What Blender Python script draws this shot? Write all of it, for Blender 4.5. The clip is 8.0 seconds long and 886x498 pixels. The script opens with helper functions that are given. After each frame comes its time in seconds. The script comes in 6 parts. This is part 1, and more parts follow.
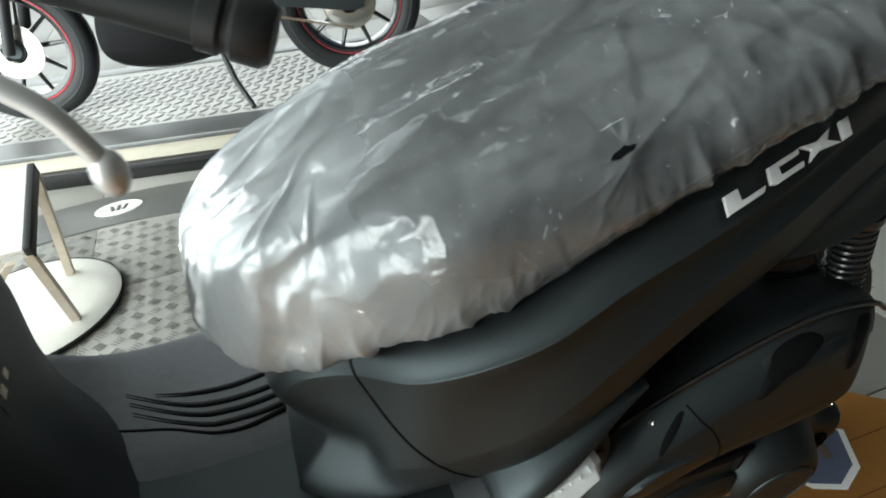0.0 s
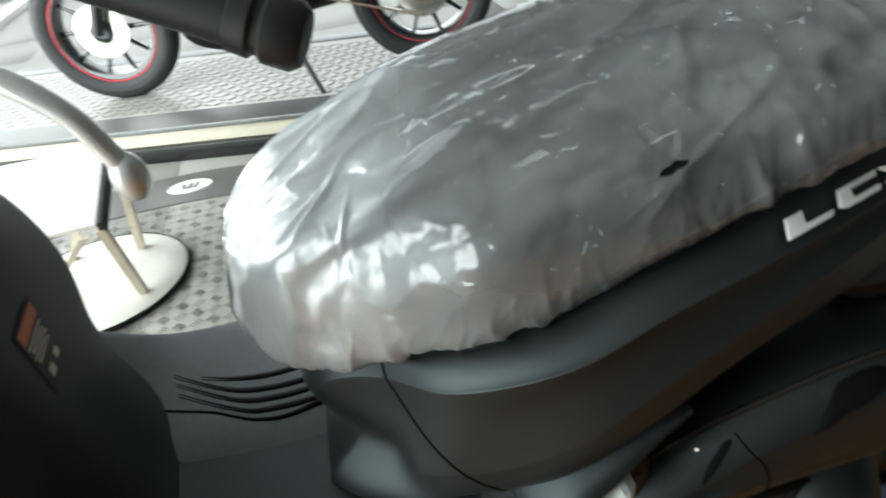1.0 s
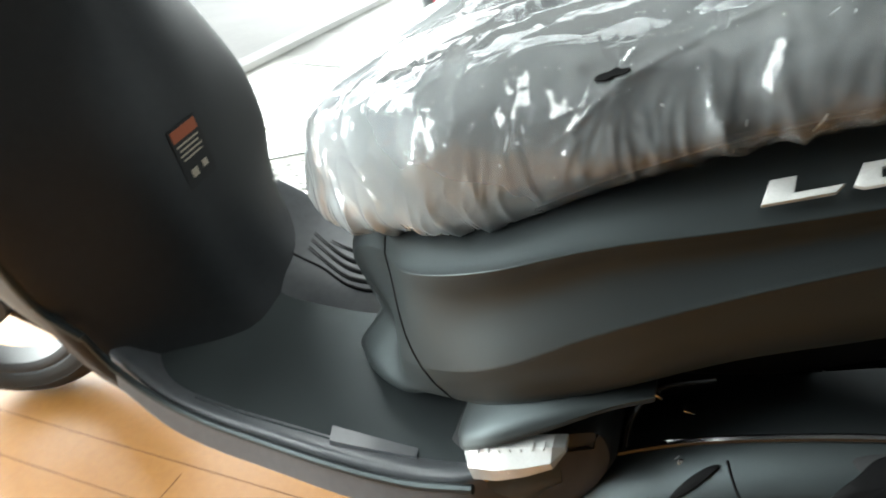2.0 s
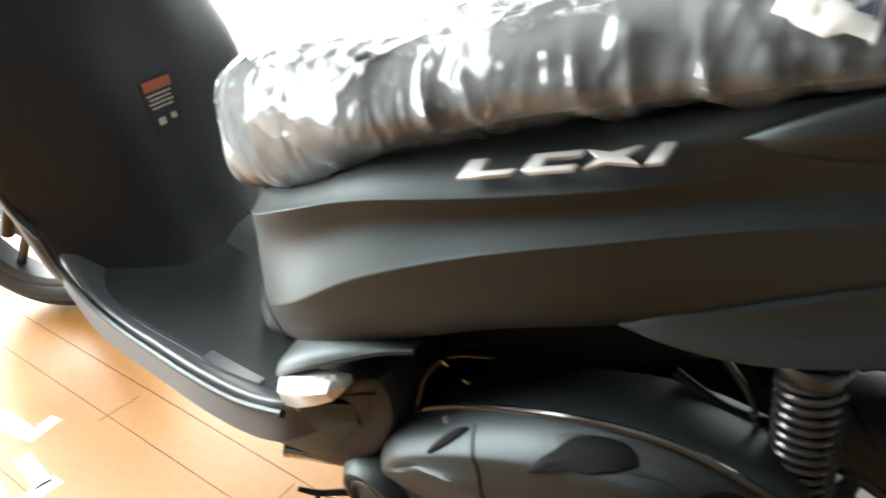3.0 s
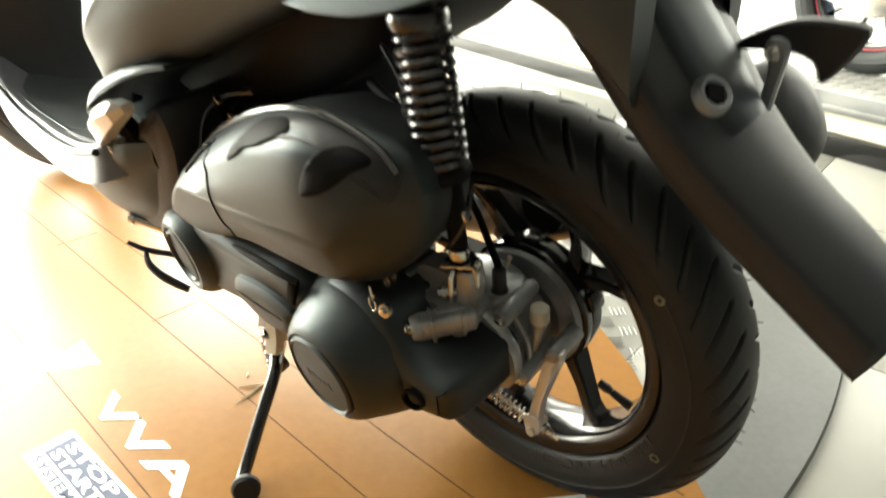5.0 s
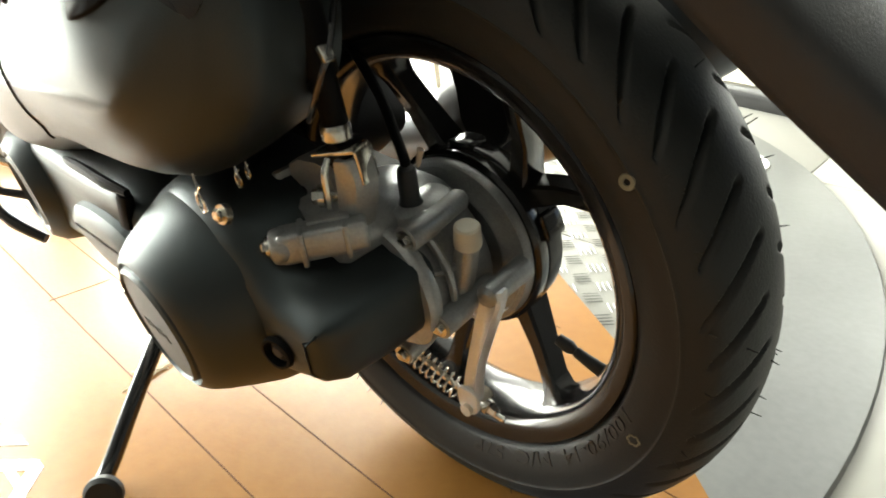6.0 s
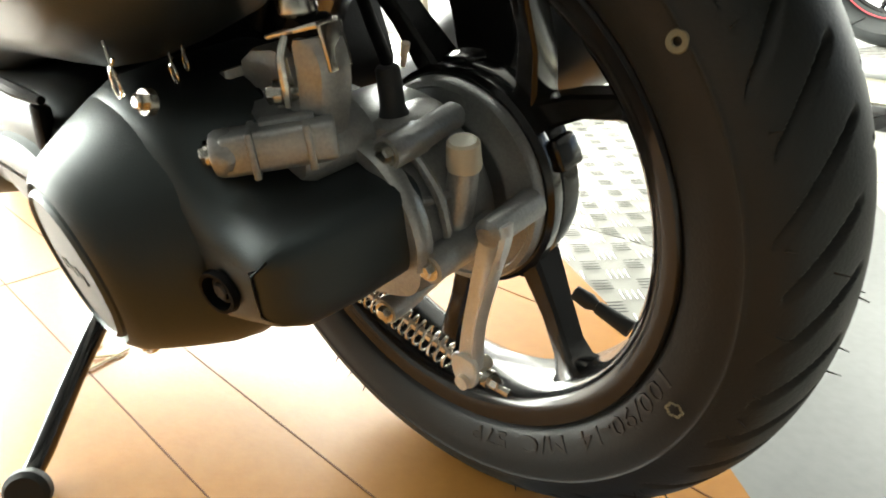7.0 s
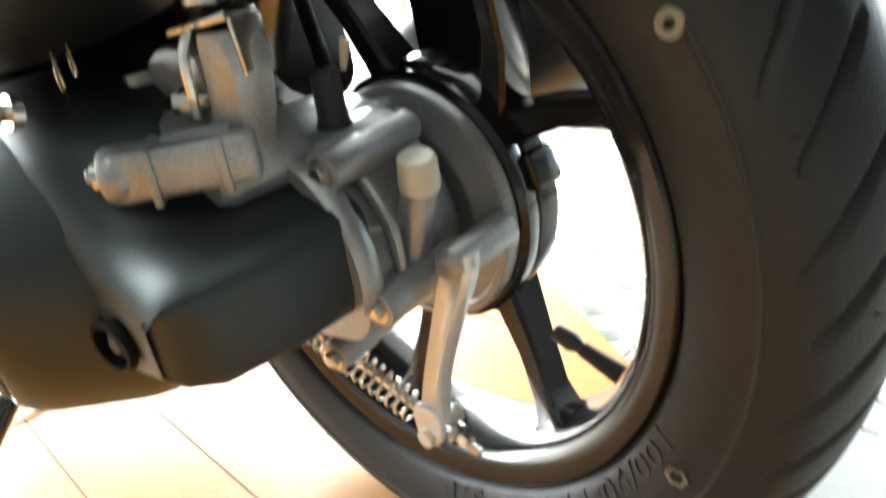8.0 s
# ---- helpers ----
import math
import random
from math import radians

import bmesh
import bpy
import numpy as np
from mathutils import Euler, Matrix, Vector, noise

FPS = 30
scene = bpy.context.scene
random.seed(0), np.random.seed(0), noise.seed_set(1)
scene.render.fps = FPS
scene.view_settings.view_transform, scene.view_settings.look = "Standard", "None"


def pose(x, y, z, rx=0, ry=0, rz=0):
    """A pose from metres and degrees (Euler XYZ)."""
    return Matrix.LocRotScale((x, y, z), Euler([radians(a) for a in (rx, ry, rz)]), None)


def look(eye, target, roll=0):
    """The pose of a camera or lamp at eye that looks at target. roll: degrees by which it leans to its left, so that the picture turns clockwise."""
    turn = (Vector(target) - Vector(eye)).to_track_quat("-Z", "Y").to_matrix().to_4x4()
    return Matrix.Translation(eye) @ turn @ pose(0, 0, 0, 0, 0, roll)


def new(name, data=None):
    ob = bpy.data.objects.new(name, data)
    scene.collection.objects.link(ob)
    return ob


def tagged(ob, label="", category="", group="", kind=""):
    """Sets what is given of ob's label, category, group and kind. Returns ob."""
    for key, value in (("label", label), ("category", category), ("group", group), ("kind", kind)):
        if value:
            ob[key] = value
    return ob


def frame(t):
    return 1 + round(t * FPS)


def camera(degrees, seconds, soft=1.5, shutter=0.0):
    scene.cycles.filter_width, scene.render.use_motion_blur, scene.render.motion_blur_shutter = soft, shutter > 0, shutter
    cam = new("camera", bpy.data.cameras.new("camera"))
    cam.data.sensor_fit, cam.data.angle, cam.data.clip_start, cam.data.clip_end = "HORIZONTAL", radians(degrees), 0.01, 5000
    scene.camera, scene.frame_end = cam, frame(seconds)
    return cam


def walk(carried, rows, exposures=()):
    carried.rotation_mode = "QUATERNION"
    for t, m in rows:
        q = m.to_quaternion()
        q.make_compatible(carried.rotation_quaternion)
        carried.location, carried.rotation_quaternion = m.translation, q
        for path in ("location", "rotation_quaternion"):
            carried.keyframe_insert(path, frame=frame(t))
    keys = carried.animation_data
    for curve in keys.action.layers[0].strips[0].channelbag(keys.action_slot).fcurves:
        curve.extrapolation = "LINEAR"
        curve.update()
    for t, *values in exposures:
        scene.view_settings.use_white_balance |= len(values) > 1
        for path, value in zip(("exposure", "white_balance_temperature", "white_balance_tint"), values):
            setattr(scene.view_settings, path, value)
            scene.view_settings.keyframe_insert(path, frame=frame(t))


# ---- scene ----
cam = camera(68.41, 8.0, soft=1.8, shutter=0.35)
PATH = [
    (0, (-0.6246, -0.6558, 1.0475), (-0.3965, 0.1436, 0.4917), -7.57),
    (0.3, (-0.5684, -0.6511, 1.0377), (-0.3630, 0.1483, 0.4731), -7.61),
    (0.5, (-0.5614, -0.6472, 1.0370), (-0.3564, 0.1512, 0.4709), -8.05),
    (0.8, (-0.5765, -0.6341, 1.0485), (-0.3784, 0.1587, 0.4721), -7.47),
    (1, (-0.5934, -0.6408, 1.0499), (-0.4651, 0.1774, 0.4895), -8.40),
    (1.2, (-0.5796, -0.6397, 1.0389), (-0.5059, 0.1963, 0.4952), -7.68),
    (1.5, (-0.5211, -0.6469, 0.9749), (-0.5601, 0.1973, 0.4402), -7.85),
    (1.7, (-0.4180, -0.6742, 0.9520), (-0.6192, 0.1544, 0.4294), -8.75),
    (2.8, (-0.0870, -0.6960, 0.9290), (-0.5804, 0.0373, 0.4611), -4.60),
    (2.9, (-0.0500, -0.6820, 0.9200), (-0.5445, 0.0545, 0.4585), -3.30),
    (3, (-0.0150, -0.6710, 0.9100), (-0.5055, 0.0716, 0.4540), -1.30),
    (3.1, (0.0160, -0.6520, 0.9060), (-0.4679, 0.0898, 0.4416), -2.20),
    (3.3, (0.0710, -0.6340, 0.8820), (-0.4475, 0.0955, 0.4360), -2.40),
    (3.4, (0.0950, -0.6240, 0.8750), (-0.4310, 0.1050, 0.4370), -2.00),
    (3.5, (0.1270, -0.6200, 0.8650), (-0.4251, 0.0931, 0.4329), -2.10),
    (3.7, (0.1950, -0.6200, 0.8510), (-0.4276, 0.0371, 0.4260), -0.80),
    (3.8, (0.2100, -0.6220, 0.8490), (-0.4189, 0.0214, 0.4126), -0.70),
    (4, (0.2460, -0.6090, 0.8050), (-0.4191, -0.0134, 0.3545), 1.20),
    (4.2, (0.2700, -0.6100, 0.7770), (-0.3760, -0.0015, 0.3160), 2.80),
    (4.5, (0.3260, -0.6210, 0.7530), (-0.2818, 0.0293, 0.2972), 2.60),
    (4.8, (0.3680, -0.6180, 0.7360), (-0.2260, 0.0475, 0.2840), 0.80),
    (5, (0.3680, -0.5910, 0.6970), (-0.2213, 0.0648, 0.2251), -0.40),
    (5.2, (0.3540, -0.5500, 0.6440), (-0.2429, 0.0884, 0.1581), -2.20),
    (6.3, (0.3414, -0.4100, 0.4809), (-0.2771, 0.2532, 0.0595), -0.69),
    (6.5, (0.3320, -0.4041, 0.4575), (-0.2915, 0.2569, 0.0400), 0.08),
    (6.8, (0.3175, -0.3973, 0.4349), (-0.3070, 0.2690, 0.0273), 0.43),
    (7, (0.3075, -0.3836, 0.4163), (-0.3126, 0.2886, 0.0118), -0.92),
    (7.2, (0.2936, -0.3640, 0.4090), (-0.3386, 0.3058, 0.0196), -2.67),
    (7.5, (0.2729, -0.3369, 0.4385), (-0.3437, 0.3665, 0.0849), -2.01),
    (7.8, (0.2756, -0.3146, 0.4293), (-0.3619, 0.3671, 0.0703), -1.89),
    (8, (0.2811, -0.3244, 0.3982), (-0.3376, 0.3637, 0.0192), -1.65),
]
EXPOSURES = [(0, -1.05, 6500, 10), (0.5, -0.98, 6500, 10), (1.0, -1.0, 6500, 10), (1.5, -1.02, 6500, 10), (1.8, -0.5, 6500, 10), (2.8, 0.25, 6700, 14), (3.1, 0.4, 6700, 14), (3.45, 0.95, 6700, 10), (3.8, 1.05, 6800, 10), (4.2, 0.7, 7200, 10), (4.6, 0.55, 7600, 10), (5.2, 0.72, 7700, 10), (6.3, 0.97, 7200, 10), (7.0, 1.05, 7200, 10), (7.5, 1.4, 6700, 10), (8.0, 1.95, 6500, 10)]
walk(cam, [(t, look(eye, target, roll)) for t, eye, target, roll in PATH], EXPOSURES)

# ---- world and light ----
world = bpy.data.worlds.new("sky")
scene.world = world
world.use_nodes = True
sky = world.node_tree.nodes.new("ShaderNodeTexSky")
sky.sky_type, sky.sun_disc = "NISHITA", False
sky.sun_elevation, sky.sun_rotation = radians(50), radians(270)
world.node_tree.links.new(sky.outputs[0], world.node_tree.nodes["Background"].inputs[0])
world.node_tree.nodes["Background"].inputs[1].default_value = 0.1


def area_lamp(name, m, sx, sy, watts, color):
    data = bpy.data.lights.new(name, "AREA")
    data.shape, data.size, data.size_y, data.energy, data.color = "RECTANGLE", sx, sy, watts, color
    lamp = new(name, data)
    lamp.matrix_world = m
    return lamp


# daylight through the glazed shop front; an added fill from the unseen far side
area_lamp("front_window_light", look((-2.88, 0.5, 1.35), (0, 0.5, 1.25)), 4.6, 2.6, 660, (0.91, 1.0, 0.98))
area_lamp("far_side_fill_light", look((-1.6, 7.0, 1.75), (-1.0, 0, 0.8)), 7.0, 3.0, 420, (0.92, 1.0, 0.98))

from mathutils.bvhtree import BVHTree

LEAN = 7.329


# ---- small tools ----
def spline(points, n):
    """Catmull-Rom through points of any size, n steps a stretch."""
    p = np.asarray(points, float)
    p = np.concatenate([[2 * p[0] - p[1]], p, [2 * p[-1] - p[-2]]])
    out = []
    for i in range(1, len(p) - 2):
        for k in range(n):
            t = k / n
            out.append(0.5 * (2 * p[i] + (p[i + 1] - p[i - 1]) * t + (2 * p[i - 1] - 5 * p[i] + 4 * p[i + 1] - p[i + 2]) * t * t
                              + (3 * p[i] - p[i - 1] - 3 * p[i + 1] + p[i + 2]) * t ** 3))
    out.append(p[-2])
    return np.array(out)


def grid(bm, rows, ring=False, around=False, cap=False):
    """Quads over rows of points. ring: each row closes on itself; around: the last row joins the first; cap: close both ends."""
    verts = [[bm.verts.new(p) for p in row] for row in rows]
    m = len(verts)
    for i in range(m if around else m - 1):
        a, b = verts[i], verts[(i + 1) % m]
        n = len(a)
        for j in range(n if ring else n - 1):
            bm.faces.new((a[j], a[(j + 1) % n], b[(j + 1) % n], b[j]))
    if cap:
        bm.faces.new(verts[0][::-1])
        bm.faces.new(verts[-1])
    return bm


def loft(stations, nu=4, nv=4, ring=False, cap=False, bm=None):
    rows = [spline(s, nv) for s in stations]
    if ring:
        rows = [spline(list(s) + [s[0]], nv)[:-1] for s in stations]
    rows = np.array(rows)
    smooth = spline(rows.reshape(len(rows), -1), nu).reshape(-1, rows.shape[1], 3)
    return grid(bm or bmesh.new(), smooth, ring=ring, cap=cap)


def mirrored(half):
    """A ring from a half section of (x, y, z) with y <= 0, from the top down."""
    return list(half) + [(x, -y, z) for x, y, z in reversed(half)]


def tube(path, radius, n=10, bm=None, cap=True, steps=0):
    bm = bm or bmesh.new()
    p = spline(path, steps) if steps else np.asarray(path, float)
    rad = np.interp(np.linspace(0, 1, len(p)), np.linspace(0, 1, len(np.atleast_1d(radius))), np.atleast_1d(radius))
    rows, side = [], None
    for i in range(len(p)):
        d = Vector(p[min(i + 1, len(p) - 1)] - p[max(i - 1, 0)]).normalized()
        side = d.orthogonal().normalized() if side is None else (side - d * side.dot(d)).normalized()
        up = d.cross(side)
        rows.append([Vector(p[i]) + float(rad[i]) * (math.cos(a) * side + math.sin(a) * up) for a in np.linspace(0, 2 * math.pi, n, endpoint=False)])
    return grid(bm, rows, ring=True, cap=cap)


def lathe(profile, n=48, m=None, bm=None, closed=False):
    """Turns (radius, height) points about local z."""
    bm = bm or bmesh.new()
    m = m or Matrix()
    rows = [[m @ Vector((r * math.cos(a), r * math.sin(a), h)) for r, h in profile] for a in np.linspace(0, 2 * math.pi, n, endpoint=False)]
    return grid(bm, rows, ring=closed, around=True)


def block(size, m=None, bevel=0.0, bm=None, segments=2):
    """A box with rounded edges."""
    own = bmesh.new()
    bmesh.ops.create_cube(own, size=1, matrix=Matrix.Diagonal((*size, 1)))
    if bevel:
        bmesh.ops.bevel(own, geom=own.edges[:], offset=bevel, segments=segments, affect="EDGES", profile=0.5)
    own.transform(m or Matrix())
    return merge(own, bm)


def merge(own, bm):
    if bm is None:
        return own
    data = bpy.data.meshes.new("piece")
    own.to_mesh(data)
    own.free()
    bm.from_mesh(data)
    bpy.data.meshes.remove(data)
    return bm


def plate(outline, depth, m=None, bevel=0.0, bm=None):
    """A flat outline (x, y) raised by depth along local z."""
    own = bmesh.new()
    face = own.faces.new([own.verts.new((x, y, 0)) for x, y in outline])
    out = bmesh.ops.extrude_face_region(own, geom=[face])
    bmesh.ops.translate(own, vec=(0, 0, depth), verts=[v for v in out["geom"] if isinstance(v, bmesh.types.BMVert)])
    bmesh.ops.recalc_face_normals(own, faces=own.faces)
    if bevel:
        rim = [e for e in own.edges if abs(e.verts[0].co.z - depth) < 1e-6 and abs(e.verts[1].co.z - depth) < 1e-6]
        bmesh.ops.bevel(own, geom=rim, offset=bevel, segments=3, affect="EDGES", profile=0.5)
    own.transform(m or Matrix())
    return merge(own, bm)


def surface(ob):
    """A search tree over a mesh object, in the scooter's frame."""
    return BVHTree.FromPolygons([v.co for v in ob.data.vertices], [p.vertices for p in ob.data.polygons])


def laid(tree, points, lift=0.0):
    """The points moved onto a surface."""
    out = []
    for p in points:
        q, n, _, _ = tree.find_nearest(Vector(p))
        out.append(q + n * lift * (1 if n.dot(Vector(p) - q) >= 0 or lift < 0 else -1))
    return out


def closed(points, n=6):
    """A smooth closed outline through points."""
    p = list(points)
    return spline([p[-1]] + p + p[:2], n)[n:-n - 1]


def pillow(outline, levels, m=None, bm=None, n=6, crown=0.0):
    """A swelling solid: the outline, drawn in by each level's inset at its height along local z."""
    own = bmesh.new()
    p = closed(outline, n) if n else np.asarray(outline, float)
    step = np.roll(p, -1, 0) - np.roll(p, 1, 0)
    inward = np.c_[-step[:, 1], step[:, 0]] / np.linalg.norm(step, axis=1)[:, None]
    area = np.sum(p[:, 0] * np.roll(p[:, 1], -1) - np.roll(p[:, 0], -1) * p[:, 1])
    inward *= 1 if area > 0 else -1
    rows = [[(*(q + d * v), h) for q, v in zip(p, inward)] for d, h in levels]
    if crown:
        flat = np.array(rows[-1])[:, :2]
        mid = flat.mean(0)
        spine = mid + (flat - mid) * (0.72, 0.12)
        rows += [[(*(q + (c - q) * k), levels[-1][1] + crown * k * (2 - k)) for q, c in zip(flat, spine)] for k in (0.35, 0.7, 1.0)]
    grid(own, rows, ring=True, cap=True)
    own.transform(m or Matrix())
    return merge(own, bm)


def rod(a, b, r, n=12, bm=None):
    return tube([a, b], r, n, bm)


def bolt(at, out, r=0.006, h=0.006, bm=None):
    """A hexagon head with a washer, looking along out."""
    m = Matrix.Translation(at) @ Vector(out).to_track_quat("Z", "Y").to_matrix().to_4x4()
    own = lathe([(0, 0.0015), (r * 1.5, 0.0015), (r * 1.5, -0.003)], 16, m)
    return merge(pillow([(r * math.cos(a), r * math.sin(a)) for a in np.arange(6) * math.pi / 3], [(0, 0), (0, h - 0.001), (0.0012, h)], m, own, n=0), bm)


def mesh_of(name, bm, material, sharp=40):
    bmesh.ops.recalc_face_normals(bm, faces=bm.faces)
    data = bpy.data.meshes.new(name)
    bm.to_mesh(data)
    bm.free()
    for face in data.polygons:
        face.use_smooth = True
    data.set_sharp_from_angle(angle=radians(sharp))
    data.materials.append(material)
    return data


def part(name, bm, material, parent, label="", sharp=40):
    ob = new(name, mesh_of(name, bm, material, sharp))
    ob.parent = parent
    return tagged(ob, label)


def thing(name, label, category, group="", kind="", at=None):
    ob = new(name)
    ob.empty_display_size = 0.1
    if at is not None:
        ob.matrix_world = at
    return tagged(ob, label, category, group, kind)


def side(x, y, z):
    """A frame whose local z points out of the scooter's near flank, local y up."""
    return pose(x, y, z, 90, 0, 0)


def letters(text, size, depth, m, bend=None, bm=None, fat=0.0):
    """Raised writing in the built-in font; bend turns each point."""
    data = bpy.data.curves.new("writing", "FONT")
    data.body, data.size, data.extrude, data.offset, data.resolution_u = text, size, depth, fat, 2
    ob = bpy.data.objects.new("writing", data)
    mesh = ob.to_mesh()
    own = bmesh.new()
    own.from_mesh(mesh)
    ob.to_mesh_clear()
    bpy.data.objects.remove(ob)
    bpy.data.curves.remove(data)
    for v in own.verts:
        if bend:
            v.co = bend(v.co)
    own.transform(m)
    return merge(own, bm)


# ---- materials ----
def material(name, color, rough=0.5, metal=0.0, vary=0.12, scale=8.0, grain=0.0, grain_scale=400.0, rough_vary=0.1, spec=0.5, coat=0.0, alpha=1.0, dirt=None):
    m = bpy.data.materials.new(name)
    m.use_nodes = True
    n, link = m.node_tree.nodes, m.node_tree.links.new
    b = n["Principled BSDF"]
    b.inputs["Metallic"].default_value, b.inputs["Specular IOR Level"].default_value = metal, spec
    b.inputs["Coat Weight"].default_value, b.inputs["Alpha"].default_value = coat, alpha
    b.inputs["Coat Roughness"].default_value = 0.06
    where = n.new("ShaderNodeTexCoord").outputs["Object"]
    big, small = n.new("ShaderNodeTexNoise"), n.new("ShaderNodeTexNoise")
    for tex, s, detail in ((big, scale, 5.0), (small, scale * 14, 3.0)):
        tex.inputs["Scale"].default_value, tex.inputs["Detail"].default_value = s, detail
        link(where, tex.inputs["Vector"])
    mix = n.new("ShaderNodeMix")
    mix.data_type = "FLOAT"
    mix.inputs[0].default_value = 0.4
    link(big.outputs[0], mix.inputs[2])
    link(small.outputs[0], mix.inputs[3])
    ramp = n.new("ShaderNodeValToRGB")
    dark = [c * (1 - vary) for c in color] if dirt is None else dirt
    ramp.color_ramp.elements[0].color, ramp.color_ramp.elements[1].color = (*dark, 1), (*[min(1, c * (1 + vary)) for c in color], 1)
    ramp.color_ramp.elements[0].position, ramp.color_ramp.elements[1].position = 0.3, 0.7
    link(mix.outputs[0], ramp.inputs[0])
    link(ramp.outputs[0], b.inputs["Base Color"])
    r = n.new("ShaderNodeMapRange")
    r.inputs["To Min"].default_value, r.inputs["To Max"].default_value = max(0.02, rough - rough_vary), min(1, rough + rough_vary)
    link(mix.outputs[0], r.inputs["Value"])
    link(r.outputs[0], b.inputs["Roughness"])
    if grain:
        tex, bump = n.new("ShaderNodeTexNoise"), n.new("ShaderNodeBump")
        tex.inputs["Scale"].default_value, tex.inputs["Detail"].default_value = grain_scale, 2.0
        link(where, tex.inputs["Vector"])
        bump.inputs["Strength"].default_value, bump.inputs["Distance"].default_value = grain, 0.0006
        link(tex.outputs[0], bump.inputs["Height"])
        link(bump.outputs[0], b.inputs["Normal"])
    return m


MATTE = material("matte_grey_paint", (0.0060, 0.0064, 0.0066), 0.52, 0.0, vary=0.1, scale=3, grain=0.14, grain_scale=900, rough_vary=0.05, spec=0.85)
BLACK = material("black_plastic", (0.016, 0.017, 0.0185), 0.5, vary=0.18, scale=5, grain=0.4, grain_scale=700, spec=0.42)
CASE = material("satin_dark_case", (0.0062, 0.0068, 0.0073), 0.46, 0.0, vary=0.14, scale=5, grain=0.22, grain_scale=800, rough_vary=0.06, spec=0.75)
# cool reflection tint that cancels the orange bounce from the mat
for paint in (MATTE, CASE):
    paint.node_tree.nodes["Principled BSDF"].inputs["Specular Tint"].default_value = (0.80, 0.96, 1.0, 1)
INNER = material("black_shield_plastic", (0.026, 0.0285, 0.032), 0.5, vary=0.18, scale=5, grain=0.4, grain_scale=700, spec=0.36)
# near-black for inner parts, with the shade of gaps and recesses put in
SHADOW = material("black_parts_and_shade", (0.0045, 0.0045, 0.005), 0.6, vary=0.3, scale=9, grain=0.3, spec=0.1)
GLOSS = material("gloss_black_paint", (0.012, 0.012, 0.013), 0.16, vary=0.1, scale=9, rough_vary=0.05, coat=0.5)
LETTER = material("moulded_writing_rubber", (0.010, 0.010, 0.010), 0.45, vary=0.2, scale=14)
RUBBER = material("tyre_rubber", (0.0112, 0.0138, 0.0147), 0.55, vary=0.35, scale=16, grain=0.4, grain_scale=500, dirt=(0.0165, 0.0178, 0.0178), spec=0.34)
VINYL = material("seat_vinyl", (0.03, 0.032, 0.036), 0.5, vary=0.15, scale=10, grain=0.2, grain_scale=350)
ALLOY = material("cast_alloy", (0.34, 0.348, 0.345), 0.36, 0.6, vary=0.25, scale=34, grain=0.35, grain_scale=420, rough_vary=0.14)
# bars darker than their plate: shaded sides and dim reflections put into colour
BARS = material("dark_reflection_tread_bars", (0.10, 0.10, 0.098), 0.32, 0.3, vary=0.2, scale=30)
STEP = material("smooth_step_plastic", (0.10, 0.106, 0.116), 0.36, vary=0.2, scale=6, grain=0.25, grain_scale=600, rough_vary=0.08, spec=0.6)
PLATED = material("bright_plated_steel", (0.78, 0.79, 0.78), 0.24, 0.35, vary=0.12, scale=45, rough_vary=0.1)
RIM = material("black_wheel_paint", (0.010, 0.0095, 0.0095), 0.17, vary=0.2, scale=18, rough_vary=0.06, spec=0.5)
PALE = material("pale_yellow_paint", (0.21, 0.20, 0.14), 0.6, vary=0.25, scale=90)
STEEL = material("zinc_plated_steel", (0.62, 0.60, 0.55), 0.24, 1.0, vary=0.15, scale=40, rough_vary=0.1)
SATIN = material("pale_satin_coating", (0.22, 0.24, 0.26), 0.35, 0.3, vary=0.1, scale=12)
PIPE = material("dark_satin_pipe", (0.065, 0.07, 0.076), 0.32, 0.3, vary=0.12, scale=12)
SPRING = material("black_spring_steel", (0.02, 0.02, 0.021), 0.25, vary=0.1, scale=30, coat=0.3)
RUST = material("rust_brown_primer", (0.10, 0.055, 0.042), 0.55, vary=0.3, scale=40)
CREAM = material("cream_plastic_cap", (0.62, 0.58, 0.47), 0.5, vary=0.06, scale=40)
WHITE = material("white_print", (0.82, 0.81, 0.78), 0.4, vary=0.06, scale=12)
INK = material("blue_grey_print", (0.10, 0.115, 0.17), 0.5, vary=0.1, scale=20, spec=0.12)
RED = material("red_paint", (0.55, 0.03, 0.05), 0.35, vary=0.1, scale=20)
AMBER = material("smoked_amber_lens", (0.11, 0.078, 0.055), 0.14, vary=0.25, scale=20, coat=0.6)
REFLECTOR = material("dull_red_reflector", (0.30, 0.065, 0.04), 0.22, vary=0.2, scale=60, coat=0.4)
ORANGE_INK = material("orange_label_print", (0.42, 0.10, 0.035), 0.45, vary=0.06, scale=60)
TILE = material("cream_floor_tile", (0.28, 0.275, 0.252), 0.38, vary=0.05, scale=1.5, rough_vary=0.08, spec=0.3)
DARK_TRIM = material("dark_edge_rubber", (0.008, 0.008, 0.0085), 0.17, vary=0.2, scale=18, rough_vary=0.06, spec=0.35)
STRAW = material("dry_straw", (0.52, 0.42, 0.22), 0.6, vary=0.2, scale=60)
BOARD = material("cream_riser_board", (0.60, 0.56, 0.45), 0.5, vary=0.08, scale=5)
PAVING = material("pale_concrete_paving", (0.55, 0.54, 0.51), 0.7, vary=0.1, scale=1.5, grain=0.3)
# dark tone for the unseen walls, so they bounce little light
DIM = material("dim_unseen_wall", (0.036, 0.036, 0.035), 0.6, vary=0.15, scale=2)
